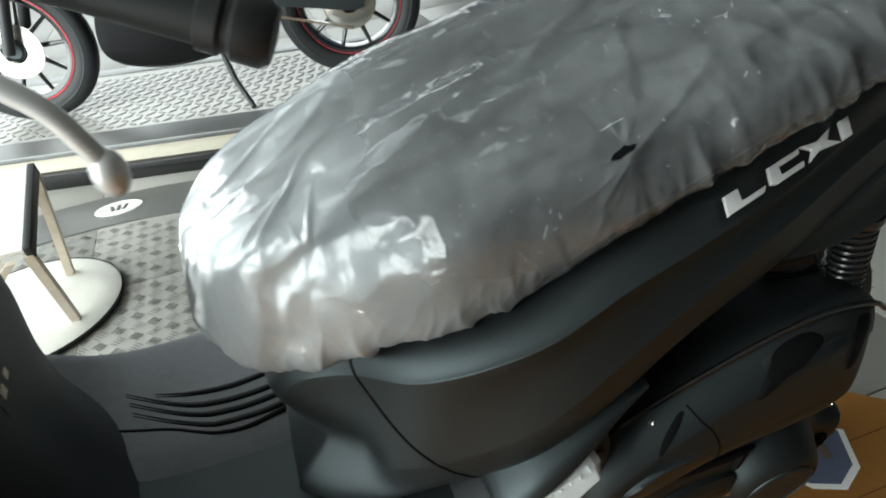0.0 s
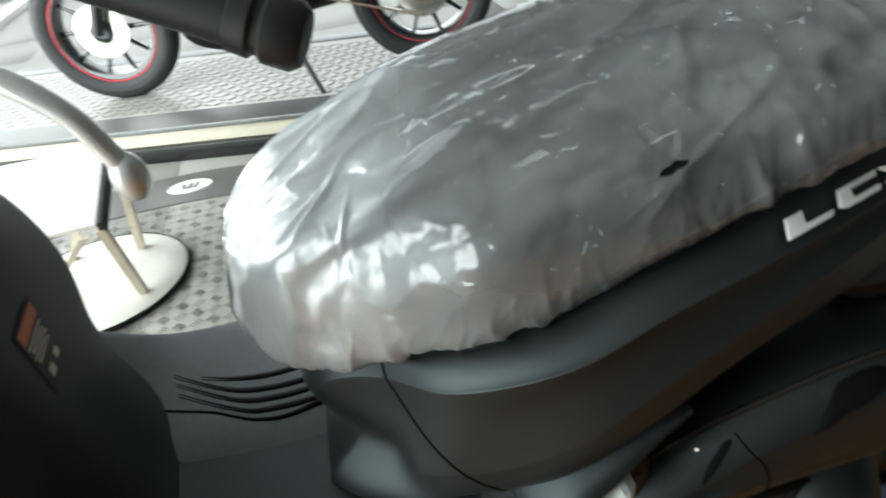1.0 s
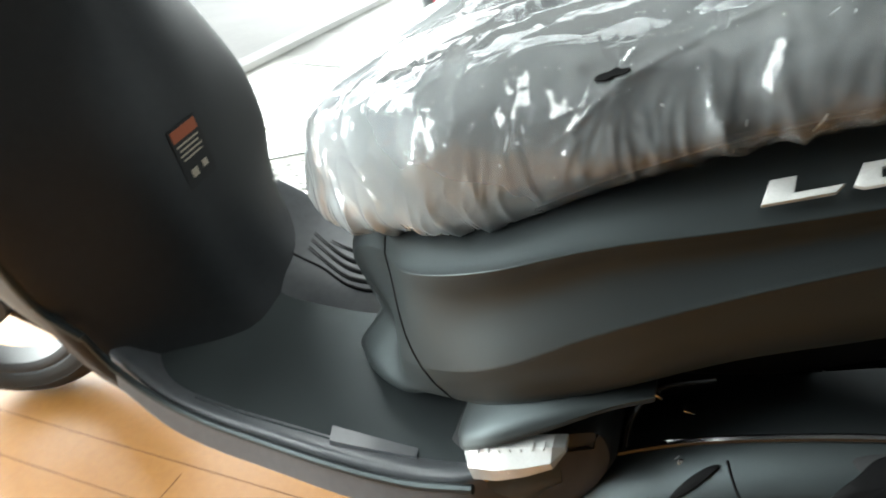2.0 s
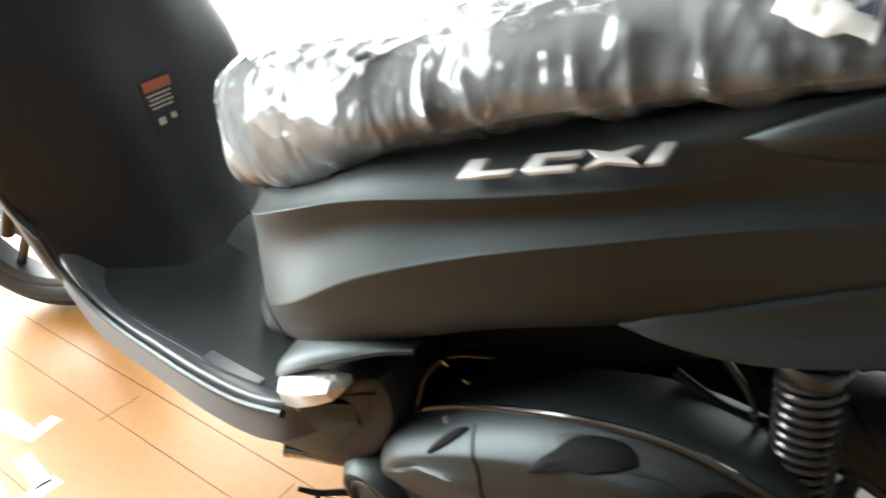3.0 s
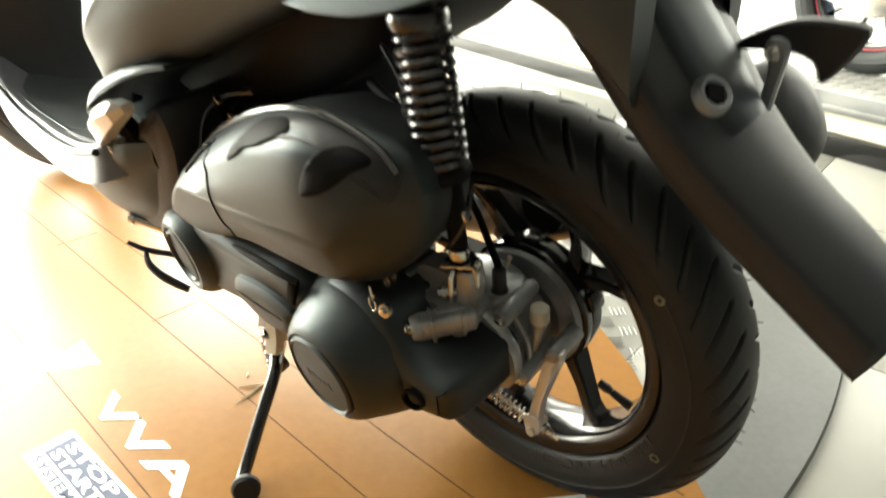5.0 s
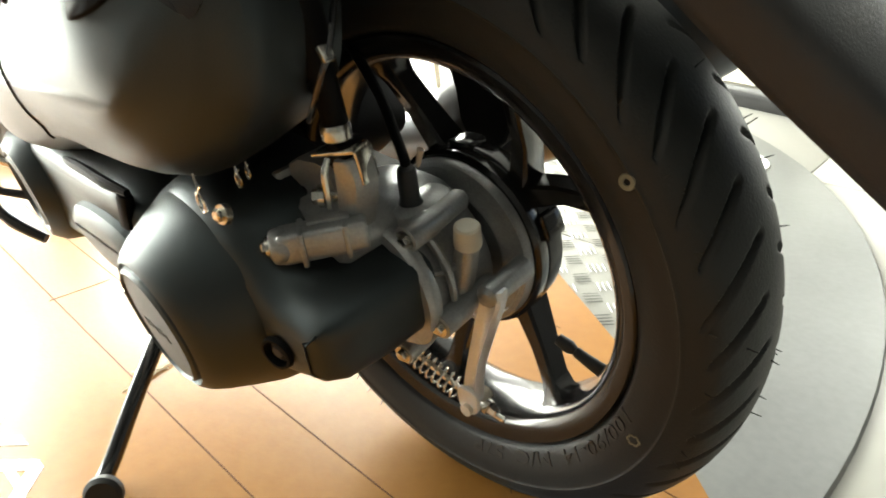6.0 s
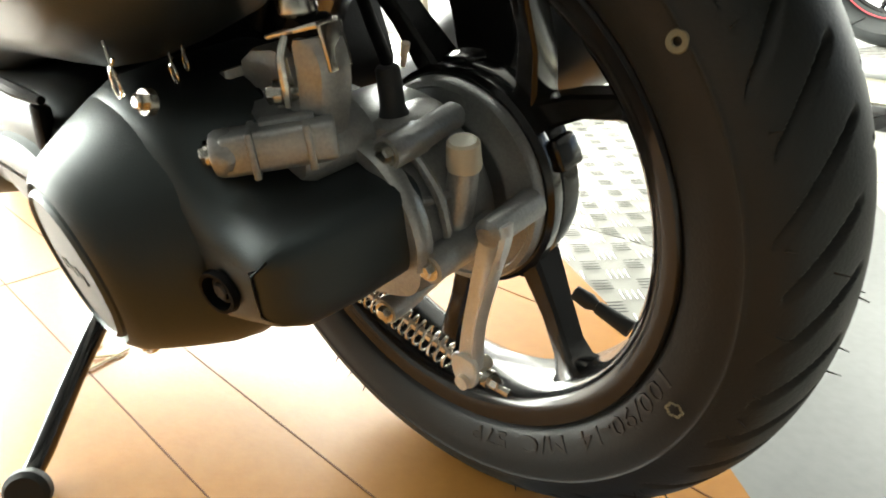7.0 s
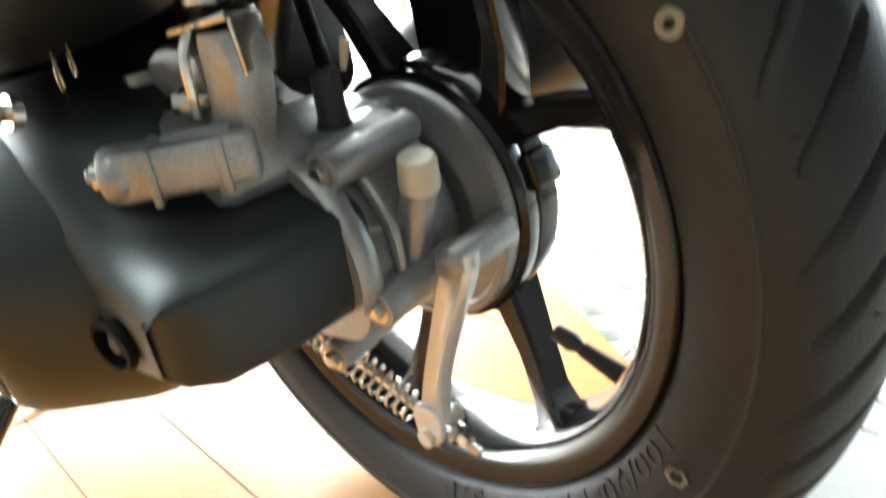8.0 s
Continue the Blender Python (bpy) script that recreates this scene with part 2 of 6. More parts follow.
CEILING = material("grey_ceiling_paint", (0.32, 0.32, 0.315), 0.7, vary=0.05, scale=2)
WALL = material("white_wall_paint", (0.78, 0.78, 0.76), 0.7, vary=0.04, scale=2)
SHEET = material("smooth_aluminium", (0.15, 0.154, 0.152), 0.36, 0.5, vary=0.14, scale=6, rough_vary=0.06)
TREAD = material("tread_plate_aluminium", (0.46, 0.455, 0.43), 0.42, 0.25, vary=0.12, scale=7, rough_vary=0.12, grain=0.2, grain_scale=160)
# bosses simply darker than the plate around them
BOSS = material("grey_tread_bosses", (0.27, 0.265, 0.25), 0.36, 0.3, vary=0.2, scale=12, rough_vary=0.12)
PAINTED = material("white_painted_steel", (0.66, 0.65, 0.60), 0.4, vary=0.1, scale=10, rough_vary=0.1)
WORN = material("worn_cream_steel", (0.55, 0.48, 0.38), 0.45, vary=0.2, scale=25, rough_vary=0.12)


def mat_vinyl():
    """Orange printed vinyl with long plank joints and soft wear."""
    m = material("orange_printed_vinyl", (0.25, 0.112, 0.026), 0.36, vary=0.14, scale=4, rough_vary=0.08, grain=0.15, grain_scale=220, spec=0.22, dirt=(0.225, 0.096, 0.021))
    return m


def film(name, thin_haze, thick_haze):
    """Thin clear film, crumpled: mostly see-through, a little milky, glossy along its creases."""
    m = bpy.data.materials.new(name)
    m.use_nodes = True
    n, link = m.node_tree.nodes, m.node_tree.links.new
    n.remove(n["Principled BSDF"])
    where = n.new("ShaderNodeTexCoord").outputs["Object"]
    bend = n.new("ShaderNodeTexNoise")
    bend.inputs["Scale"].default_value, bend.inputs["Detail"].default_value = 14.0, 3.0
    link(where, bend.inputs["Vector"])
    shift = n.new("ShaderNodeVectorMath")
    shift.operation = "MULTIPLY_ADD"
    shift.inputs[1].default_value = (0.05, 0.05, 0.05)
    link(bend.outputs["Color"], shift.inputs[0])
    link(where, shift.inputs[2])
    # flat facets, each tilted its own way, that meet in sharp creases
    total = None
    for scale, stretch, turn, weight in ((9.0, (1.0, 1.0, 0.35), 25, 0.35), (22.0, (1.0, 0.8, 0.22), -30, 0.70), (48.0, (0.4, 1.0, 0.8), 15, 0.55)):
        squeeze, cell = n.new("ShaderNodeMapping"), n.new("ShaderNodeTexVoronoi")
        squeeze.inputs["Scale"].default_value = stretch
        squeeze.inputs["Rotation"].default_value = (0, radians(turn), 0)
        link(shift.outputs[0], squeeze.inputs["Vector"])
        cell.inputs["Scale"].default_value = scale
        link(squeeze.outputs[0], cell.inputs["Vector"])
        off, tilt, rise = n.new("ShaderNodeVectorMath"), n.new("ShaderNodeVectorMath"), n.new("ShaderNodeVectorMath")
        off.operation, tilt.operation, rise.operation = "SUBTRACT", "SUBTRACT", "DOT_PRODUCT"
        link(squeeze.outputs[0], off.inputs[0])
        link(cell.outputs["Position"], off.inputs[1])
        link(cell.outputs["Color"], tilt.inputs[0])
        tilt.inputs[1].default_value = (0.5, 0.5, 0.5)
        link(off.outputs[0], rise.inputs[0])
        link(tilt.outputs[0], rise.inputs[1])
        add = n.new("ShaderNodeMath")
        add.operation = "MULTIPLY_ADD"
        add.inputs[1].default_value = weight
        link(rise.outputs["Value"], add.inputs[0])
        if total:
            link(total.outputs[0], add.inputs[2])
        else:
            add.inputs[2].default_value = 0.0
        total = add
    patch = n.new("ShaderNodeTexNoise")
    patch.inputs["Scale"].default_value, patch.inputs["Detail"].default_value = 9.0, 3.0
    link(where, patch.inputs["Vector"])
    spread = n.new("ShaderNodeMapRange")
    spread.inputs["From Min"].default_value, spread.inputs["From Max"].default_value = 0.4, 0.62
    spread.inputs["To Min"].default_value, spread.inputs["To Max"].default_value = 0.45, 1.0
    link(patch.outputs[0], spread.inputs["Value"])
    # crumpled along the lower edge, drawn smooth over the top
    up, edge = n.new("ShaderNodeVectorMath"), n.new("ShaderNodeMapRange")
    up.operation, up.inputs[1].default_value = "DOT_PRODUCT", (-0.36, 0.0, 1.0)
    link(shift.outputs[0], up.inputs[0])
    edge.interpolation_type = "SMOOTHSTEP"
    edge.inputs["From Min"].default_value, edge.inputs["From Max"].default_value = 1.055, 0.965
    edge.inputs["To Min"].default_value, edge.inputs["To Max"].default_value = 0.25, 1.0
    link(up.outputs["Value"], edge.inputs["Value"])
    for scale, stretch, turn, weight in ((17.0, (1.0, 0.8, 0.22), 20, 0.011), (34.0, (1.0, 0.8, 0.25), -14, 0.008), (75.0, (1.0, 0.8, 0.3), 32, 0.0032)):
        squeeze, strand, much, add = n.new("ShaderNodeMapping"), n.new("ShaderNodeTexNoise"), n.new("ShaderNodeMath"), n.new("ShaderNodeMath")
        squeeze.inputs["Scale"].default_value = stretch
        squeeze.inputs["Rotation"].default_value = (0, radians(turn), 0)
        link(shift.outputs[0], squeeze.inputs["Vector"])
        strand.noise_type = "RIDGED_MULTIFRACTAL"
        strand.inputs["Scale"].default_value, strand.inputs["Detail"].default_value = scale, 1.5
        link(squeeze.outputs[0], strand.inputs["Vector"])
        much.operation, add.operation = "MULTIPLY", "MULTIPLY_ADD"
        much.inputs[1].default_value = weight
        link(edge.outputs[0], much.inputs[0])
        link(strand.outputs[0], add.inputs[0])
        link(much.outputs[0], add.inputs[1])
        link(total.outputs[0], add.inputs[2])
        total = add
    bump = n.new("ShaderNodeBump")
    bump.inputs["Distance"].default_value = 0.8
    link(spread.outputs[0], bump.inputs["Strength"])
    link(total.outputs[0], bump.inputs["Height"])
    # pale crease lines: whitened film, with the glints along it painted in
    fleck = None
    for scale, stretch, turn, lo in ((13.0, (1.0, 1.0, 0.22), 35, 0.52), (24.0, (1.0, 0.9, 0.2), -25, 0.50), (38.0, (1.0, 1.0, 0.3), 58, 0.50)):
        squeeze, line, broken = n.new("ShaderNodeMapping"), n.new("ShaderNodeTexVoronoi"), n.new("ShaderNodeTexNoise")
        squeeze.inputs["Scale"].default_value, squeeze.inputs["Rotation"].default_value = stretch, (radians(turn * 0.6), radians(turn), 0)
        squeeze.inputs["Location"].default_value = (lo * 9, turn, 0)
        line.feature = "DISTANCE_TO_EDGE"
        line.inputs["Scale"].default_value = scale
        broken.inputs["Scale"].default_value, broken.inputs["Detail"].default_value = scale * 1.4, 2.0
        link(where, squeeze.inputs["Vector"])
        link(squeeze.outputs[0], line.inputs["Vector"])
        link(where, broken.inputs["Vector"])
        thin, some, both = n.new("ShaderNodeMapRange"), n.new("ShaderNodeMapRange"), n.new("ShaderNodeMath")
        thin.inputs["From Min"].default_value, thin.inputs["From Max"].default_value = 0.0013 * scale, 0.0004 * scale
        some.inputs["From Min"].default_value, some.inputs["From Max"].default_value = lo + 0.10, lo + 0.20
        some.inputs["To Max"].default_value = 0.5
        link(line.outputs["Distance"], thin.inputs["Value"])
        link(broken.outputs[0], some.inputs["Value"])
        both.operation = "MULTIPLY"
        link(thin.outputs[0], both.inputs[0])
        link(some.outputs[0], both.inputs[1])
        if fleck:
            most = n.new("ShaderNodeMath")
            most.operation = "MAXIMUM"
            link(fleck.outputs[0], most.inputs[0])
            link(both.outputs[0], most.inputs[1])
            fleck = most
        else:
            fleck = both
    clear, milk, gloss = n.new("ShaderNodeBsdfTransparent"), n.new("ShaderNodeBsdfDiffuse"), n.new("ShaderNodeBsdfGlossy")
    clear.inputs["Color"].default_value = (0.9, 0.93, 0.94, 1)
    milk.inputs["Color"].default_value = (0.70, 0.75, 0.77, 1)
    gloss.inputs["Roughness"].default_value = 0.09
    haze, shine, sheen = n.new("ShaderNodeMixShader"), n.new("ShaderNodeMixShader"), n.new("ShaderNodeFresnel")
    cloud = n.new("ShaderNodeMapRange")
    cloud.inputs["To Min"].default_value, cloud.inputs["To Max"].default_value = thin_haze, thick_haze
    link(patch.outputs[0], cloud.inputs["Value"])
    # the front end is whitened here to stand for the window's glare
    axis, layers, brightened = n.new("ShaderNodeSeparateXYZ"), n.new("ShaderNodeMapRange"), n.new("ShaderNodeMath")
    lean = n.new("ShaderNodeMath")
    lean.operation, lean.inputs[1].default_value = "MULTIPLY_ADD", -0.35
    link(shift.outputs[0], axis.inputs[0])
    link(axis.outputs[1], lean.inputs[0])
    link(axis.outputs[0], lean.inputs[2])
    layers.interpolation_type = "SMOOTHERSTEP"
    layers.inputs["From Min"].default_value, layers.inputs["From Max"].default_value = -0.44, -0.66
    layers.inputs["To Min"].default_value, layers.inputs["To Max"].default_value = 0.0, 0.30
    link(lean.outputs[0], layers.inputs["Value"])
    # and whitened again low at the front for the light it catches
    low_glare, folded = n.new("ShaderNodeMapRange"), n.new("ShaderNodeMath")
    low_glare.interpolation_type = "SMOOTHSTEP"
    low_glare.inputs["From Min"].default_value, low_glare.inputs["From Max"].default_value = 0.79, 0.62
    low_glare.inputs["To Min"].default_value, low_glare.inputs["To Max"].default_value = 0.0, 0.27
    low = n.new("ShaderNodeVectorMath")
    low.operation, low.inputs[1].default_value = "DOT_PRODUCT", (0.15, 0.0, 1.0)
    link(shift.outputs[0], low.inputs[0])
    link(low.outputs["Value"], low_glare.inputs["Value"])
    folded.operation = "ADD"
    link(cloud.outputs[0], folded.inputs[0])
    link(low_glare.outputs[0], folded.inputs[1])
    brightened.operation = "ADD"
    link(folded.outputs[0], brightened.inputs[0])
    link(layers.outputs[0], brightened.inputs[1])
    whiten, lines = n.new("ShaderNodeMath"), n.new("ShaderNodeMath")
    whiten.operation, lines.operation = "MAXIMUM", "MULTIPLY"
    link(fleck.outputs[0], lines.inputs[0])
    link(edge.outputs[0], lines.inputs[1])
    link(brightened.outputs[0], whiten.inputs[0])
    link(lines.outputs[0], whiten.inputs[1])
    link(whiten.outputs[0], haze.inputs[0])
    sheen.inputs["IOR"].default_value = 1.6
    soft = n.new("ShaderNodeBump")
    soft.inputs["Distance"].default_value = 0.20
    link(total.outputs[0], soft.inputs["Height"])
    pull, folds, wave = n.new("ShaderNodeMapping"), n.new("ShaderNodeTexNoise"), n.new("ShaderNodeBump")
    pull.inputs["Scale"].default_value, pull.inputs["Rotation"].default_value = (0.35, 1.0, 0.5), (0, radians(-25), radians(30))
    folds.inputs["Scale"].default_value, folds.inputs["Detail"].default_value = 14.0, 1.5
    link(where, pull.inputs["Vector"])
    link(pull.outputs[0], folds.inputs["Vector"])
    wave.inputs["Distance"].default_value = 0.045
    link(folds.outputs[0], wave.inputs["Height"])
    link(wave.outputs[0], soft.inputs["Normal"])
    link(wave.outputs[0], bump.inputs["Normal"])
    link(soft.outputs[0], milk.inputs["Normal"])
    link(bump.outputs[0], gloss.inputs["Normal"])
    link(clear.outputs[0], haze.inputs[1])
    # fine wrinkles scatter part of the light onward as a broad sheen
    frost, cloudy = n.new("ShaderNodeBsdfGlossy"), n.new("ShaderNodeMixShader")
    frost.inputs["Color"].default_value, frost.inputs["Roughness"].default_value = (0.80, 0.83, 0.85, 1), 0.46
    link(soft.outputs[0], frost.inputs["Normal"])
    cloudy.inputs[0].default_value = 0.33
    link(milk.outputs[0], cloudy.inputs[1])
    link(frost.outputs[0], cloudy.inputs[2])
    link(cloudy.outputs[0], haze.inputs[2])
    link(sheen.outputs[0], shine.inputs[0])
    link(haze.outputs[0], shine.inputs[1])
    link(gloss.outputs[0], shine.inputs[2])
    link(shine.outputs[0], n["Material Output"].inputs["Surface"])
    return m


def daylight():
    """Glow for the sheet that stands in for blown-out daylight outdoors."""
    m = bpy.data.materials.new("outdoor_glow")
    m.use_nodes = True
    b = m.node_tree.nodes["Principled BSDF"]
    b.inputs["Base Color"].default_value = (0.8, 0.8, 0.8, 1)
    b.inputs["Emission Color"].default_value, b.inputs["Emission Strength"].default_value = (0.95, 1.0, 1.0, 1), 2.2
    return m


DAYLIGHT = daylight()
ORANGE = mat_vinyl()
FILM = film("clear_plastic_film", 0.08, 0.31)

# ---- the showroom ----
def structure(name, bm, mat, label, category, sharp=40):
    return tagged(new(name, mesh_of(name, bm, mat, sharp)), label, category, kind="structure")


structure("floor", block((8.6, 11.2, 0.1), pose(1.2, 1.8, -0.066)), TILE, "pale cream glossy tiled showroom floor", "floor")
# unseen ceiling and walls; their tones are set to steer bounce light
structure("ceiling", block((8.6, 11.2, 0.1), pose(1.2, 1.8, 3.45)), CEILING, "plain grey showroom ceiling", "ceiling")
structure("wall_south", block((8.6, 0.15, 3.4), pose(1.2, -2.75, 1.7)), DIM, "unseen dark wall added behind the near side to cut bounce light", "wall")
structure("wall_east", block((0.15, 11.2, 3.4), pose(5.5, 1.8, 1.7)), DIM, "unseen dark wall added behind the tail to cut bounce light", "wall")
for name, m, sizes in (("wall_west", pose(-3.05, 1.8, 0), ((11.0, 0.06, 0.0), (11.0, 0.3, 3.25))), ("wall_north", pose(1.2, 7.3, 0), ((8.4, 0.3, 0.15), (8.4, 0.3, 3.25)))):
    bm = bmesh.new()
    for length, high, z in sizes:
        block((0.15, length, high) if name == "wall_west" else (length, 0.15, high), m @ pose(0, 0, z), bm=bm)
    # unseen solid stretch added to keep daylight off the near flank
    if name == "wall_west":
        block((0.15, 1.75, 3.25), m @ pose(0, -4.62, 1.62), bm=bm)
    structure(name, bm, WALL, "white wall frame round a full-height opening", "wall")

# pale ground added so the view out of the shop stays bright
structure("pavement", block((8.0, 36.0, 0.1), pose(-7.2, 1.8, -0.10)), PAVING, "plain pale ground outside the shop front", "pavement")
structure("ground", block((90.0, 90.0, 0.1), pose(0, 0, -0.32)), PAVING, "pale ground all round the building", "ground")

# glowing sheet added beyond the shop front for the outdoor daylight
structure("backdrop", block((0.1, 34.0, 9.0), pose(-9.0, 1.8, 4.4)), DAYLIGHT, "plain glowing sheet standing in for outdoor daylight", "backdrop")

# display turntable: tread plate disc with a smooth rim
DISC = Vector((-1.2195, 0.2768))
bm = bmesh.new()
lathe([(0.0, -0.012), (1.285, -0.012), (1.285, -0.006)], 128, pose(DISC.x, DISC.y, 0), bm)
structure("platform_disc", bm, TREAD, "round aluminium tread plate display platform", "platform")
bm = lathe([(1.287, -0.012), (1.289, -0.002), (1.522, -0.002), (1.5253, -0.006), (1.5253, -0.03)], 160, pose(DISC.x, DISC.y, 0))
structure("platform_rim", bm, SHEET, "smooth scuffed aluminium rim round the platform", "platform")

# stepped display platform behind, its edge turned a little from the scooter's line
EDGE = pose(0, 1.62, 0, 0, 0, -15.1)
structure("platform_kick", block((4.9, 0.9, 0.072), EDGE @ pose(-0.05, 0.46, 0.019), 0.004), DARK_TRIM, "dark kick strip along the stepped platform", "platform")
structure("platform_riser", block((4.9, 0.88, 0.066), EDGE @ pose(-0.05, 0.475, 0.0885), 0.003), BOARD, "cream riser board of the stepped platform", "platform")
structure("platform_nosing", block((4.9, 0.92, 0.022), EDGE @ pose(-0.05, 0.46, 0.1325), 0.004), SHEET, "smooth aluminium nosing of the stepped platform", "platform")
structure("platform_back_edge", block((4.9, 0.10, 0.19), EDGE @ pose(-0.05, 0.972, 0.055), 0.004), SHEET, "dull aluminium back edge of the platform", "platform")


def tread_bars(m, inside, x0, x1, y0, y1, pitch, bars, length, wide, high, metal):
    """Raised bars of tread plate in groups that turn by a quarter from one to the next."""
    verts, faces = [], []
    for i in range(int((x1 - x0) / pitch)):
        for j in range(int((y1 - y0) / pitch)):
            cx, cy = x0 + (i + 0.5) * pitch, y0 + (j + 0.5) * pitch
            if not inside(cx, cy):
                continue
            a = radians(45 if (i + j) % 2 else -45)
            c, s = math.cos(a), math.sin(a)
            for k in range(bars):
                o = (k - (bars - 1) / 2) * pitch * 0.19
                base = len(verts)
                for u, v, h in ((-1, 0, 0), (-0.55, -1, 0), (0.55, -1, 0), (1, 0, 0), (0.55, 1, 0), (-0.55, 1, 0), (-0.7, 0, 1), (0.7, 0, 1)):
                    px, py = u * length / 2, v * wide / 2 + o
                    verts.append(m @ Vector((cx + c * px - s * py, cy + s * px + c * py, h * high)))
                faces += [[base + q for q in f] for f in ((0, 1, 6), (1, 2, 7, 6), (2, 3, 7), (3, 4, 7), (4, 5, 6, 7), (5, 0, 6))]
    data = bpy.data.meshes.new("tread_bars")
    data.from_pydata(verts, [], faces)
    data.materials.append(metal)
    return data


def on_disc(x, y):
    return (x - DISC.x) ** 2 + (y - DISC.y) ** 2 < 1.262 ** 2 and (y > 0.22 or x < -2.1)


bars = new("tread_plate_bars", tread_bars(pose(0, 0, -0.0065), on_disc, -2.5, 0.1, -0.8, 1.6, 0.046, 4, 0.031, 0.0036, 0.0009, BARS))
tagged(bars, "small raised bars of aluminium tread plate", "tread plate", kind="stuff")
top = block((4.85, 0.76, 0.004), EDGE @ pose(-0.05, 0.54, 0.1425))
structure("platform_top", top, TREAD, "aluminium tread plate top of the stepped platform", "platform")
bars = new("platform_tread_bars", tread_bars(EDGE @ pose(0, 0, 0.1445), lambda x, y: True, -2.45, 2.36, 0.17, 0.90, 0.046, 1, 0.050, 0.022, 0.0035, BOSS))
tagged(bars, "large lens-shaped bosses of aluminium tread plate", "tread plate", kind="stuff")

# oval badges on the platform rim
for a in (86.5, 40, 133):
    m = pose(DISC.x, DISC.y, 0, 0, 0, a) @ pose(1.405, 0, -0.002, 0, 0, 90)
    badge = thing("rim_badge", "oval embossed grey badge set into the platform rim", "badge", "badges on the platform rim", at=m)
    part("plate", lathe([(0.0, 0.002), (0.050, 0.002), (0.052, 0.004), (0.060, 0.004), (0.062, 0.0)], 48, Matrix.Diagonal((1.35, 0.8, 1, 1))), WHITE, badge)
    bm = bmesh.new()
    for k in (-1, 0, 1):
        block((0.012, 0.040, 0.002), pose(0.022 * k, 0, 0.003, 0, 0, 14 * k), 0.0006, bm)
    part("emboss", bm, SHEET, badge)

# ---- orange mat with printed marks ----
# its unseen south end is drawn long to hold down floor bounce
MAT = [(0.62, -0.28), (0.40, -0.085), (0.206, 0.100), (0.02, 0.270), (-0.20, 0.42), (-0.34, 0.50), (-2.3, 0.50), (-2.3, -2.3), (0.62, -2.3)]
mat = structure("floor_mat", plate(MAT, 0.0025, pose(0, 0, -0.0012)), ORANGE, "orange printed vinyl mat with plank joints", "mat")
for k in (-8, -5, -3, -1, 0, 2, 4):
    y = -0.105 + 0.098 * k
    x1 = 0.55 if y < -0.25 else float(np.interp(y, [-0.25, 0.1, 0.5], [0.55, 0.19, -0.36]))
    joint = new("plank_joint", mesh_of("plank_joint", block((x1 + 2.28, 0.0016, 0.0006), pose((x1 - 2.28) / 2, y + (0.014 if x1 > 0 else 0), 0.0015, 0, 0, -1.6)), material("plank_joint_brown", (0.10, 0.042, 0.016), 0.6, spec=0.1) if k == -8 else bpy.data.materials["plank_joint_brown"]))
    joint.parent = mat
bm = bmesh.new()
for x, y in ((-0.72, -0.105), (-1.18, -0.105)):
    block((0.0016, 0.094, 0.0006), pose(x, y - 0.049, 0.0015, 0, 0, -1.6), bm=bm)
ob = new("plank_joint", mesh_of("plank_joint", bm, bpy.data.materials["plank_joint_brown"]))
ob.parent = mat


def printed(name, bm, mat_, label):
    ob = part(name, bm, mat_, mat, label)
    return ob


printed("valve_mark", letters("VVA", 0.058, 0.0004, pose(-0.574, -0.377, 0.0018, 0, 0, -0.5) @ Matrix.Diagonal((2.55, 1.0, 1, 1)), fat=0.0016), WHITE, "white printed letters")
box = printed("system_sign", block((0.25, 0.070, 0.0006), pose(-0.412, -0.449, 0.0016, 0, 0, 1)), WHITE, "white boxed start system print")
printed("system_panel", block((0.224, 0.041, 0.0006), pose(-0.408, -0.440, 0.0021, 0, 0, 1)), INK, "")
printed("system_words", letters("STOP", 0.0215, 0.0003, pose(-0.508, -0.4385, 0.0026, 0, 0, 1) @ Matrix.Diagonal((2.75, 1.0, 1, 1)), fat=0.0007), WHITE, "")
printed("system_words", letters("START", 0.0215, 0.0003, pose(-0.510, -0.4585, 0.0026, 0, 0, 1) @ Matrix.Diagonal((2.2, 1.0, 1, 1)), fat=0.0007), WHITE, "")
printed("system_words", letters("SYSTEM", 0.018, 0.0003, pose(-0.520, -0.4805, 0.0022, 0, 0, 1) @ Matrix.Diagonal((1.95, 1.0, 1, 1)), fat=0.0004), INK, "")
swoosh = [(-0.875, -0.322), (-0.80, -0.362), (-0.745, -0.350), (-0.757, -0.312), (-0.665, -0.319), (-0.715, -0.392), (-0.80, -0.400), (-0.85, -0.372)]
printed("swoosh_mark", plate(swoosh, 0.0005, pose(0, 0, 0.0014)), WHITE, "white printed swoosh")
bm = bmesh.new()
for k in range(4):
    block((0.034, 0.030, 0.0005), pose(-0.83 + 0.040 * k, -0.412 - 0.003 * k, 0.0016, 0, 0, -3), bm=bm)
    block((0.030, 0.024, 0.0005), pose(-0.83 + 0.040 * k, -0.448 - 0.003 * k, 0.0016, 0, 0, -3), bm=bm)
printed("mark_blocks", bm, WHITE, "white printed blocks")
bm = bmesh.new()
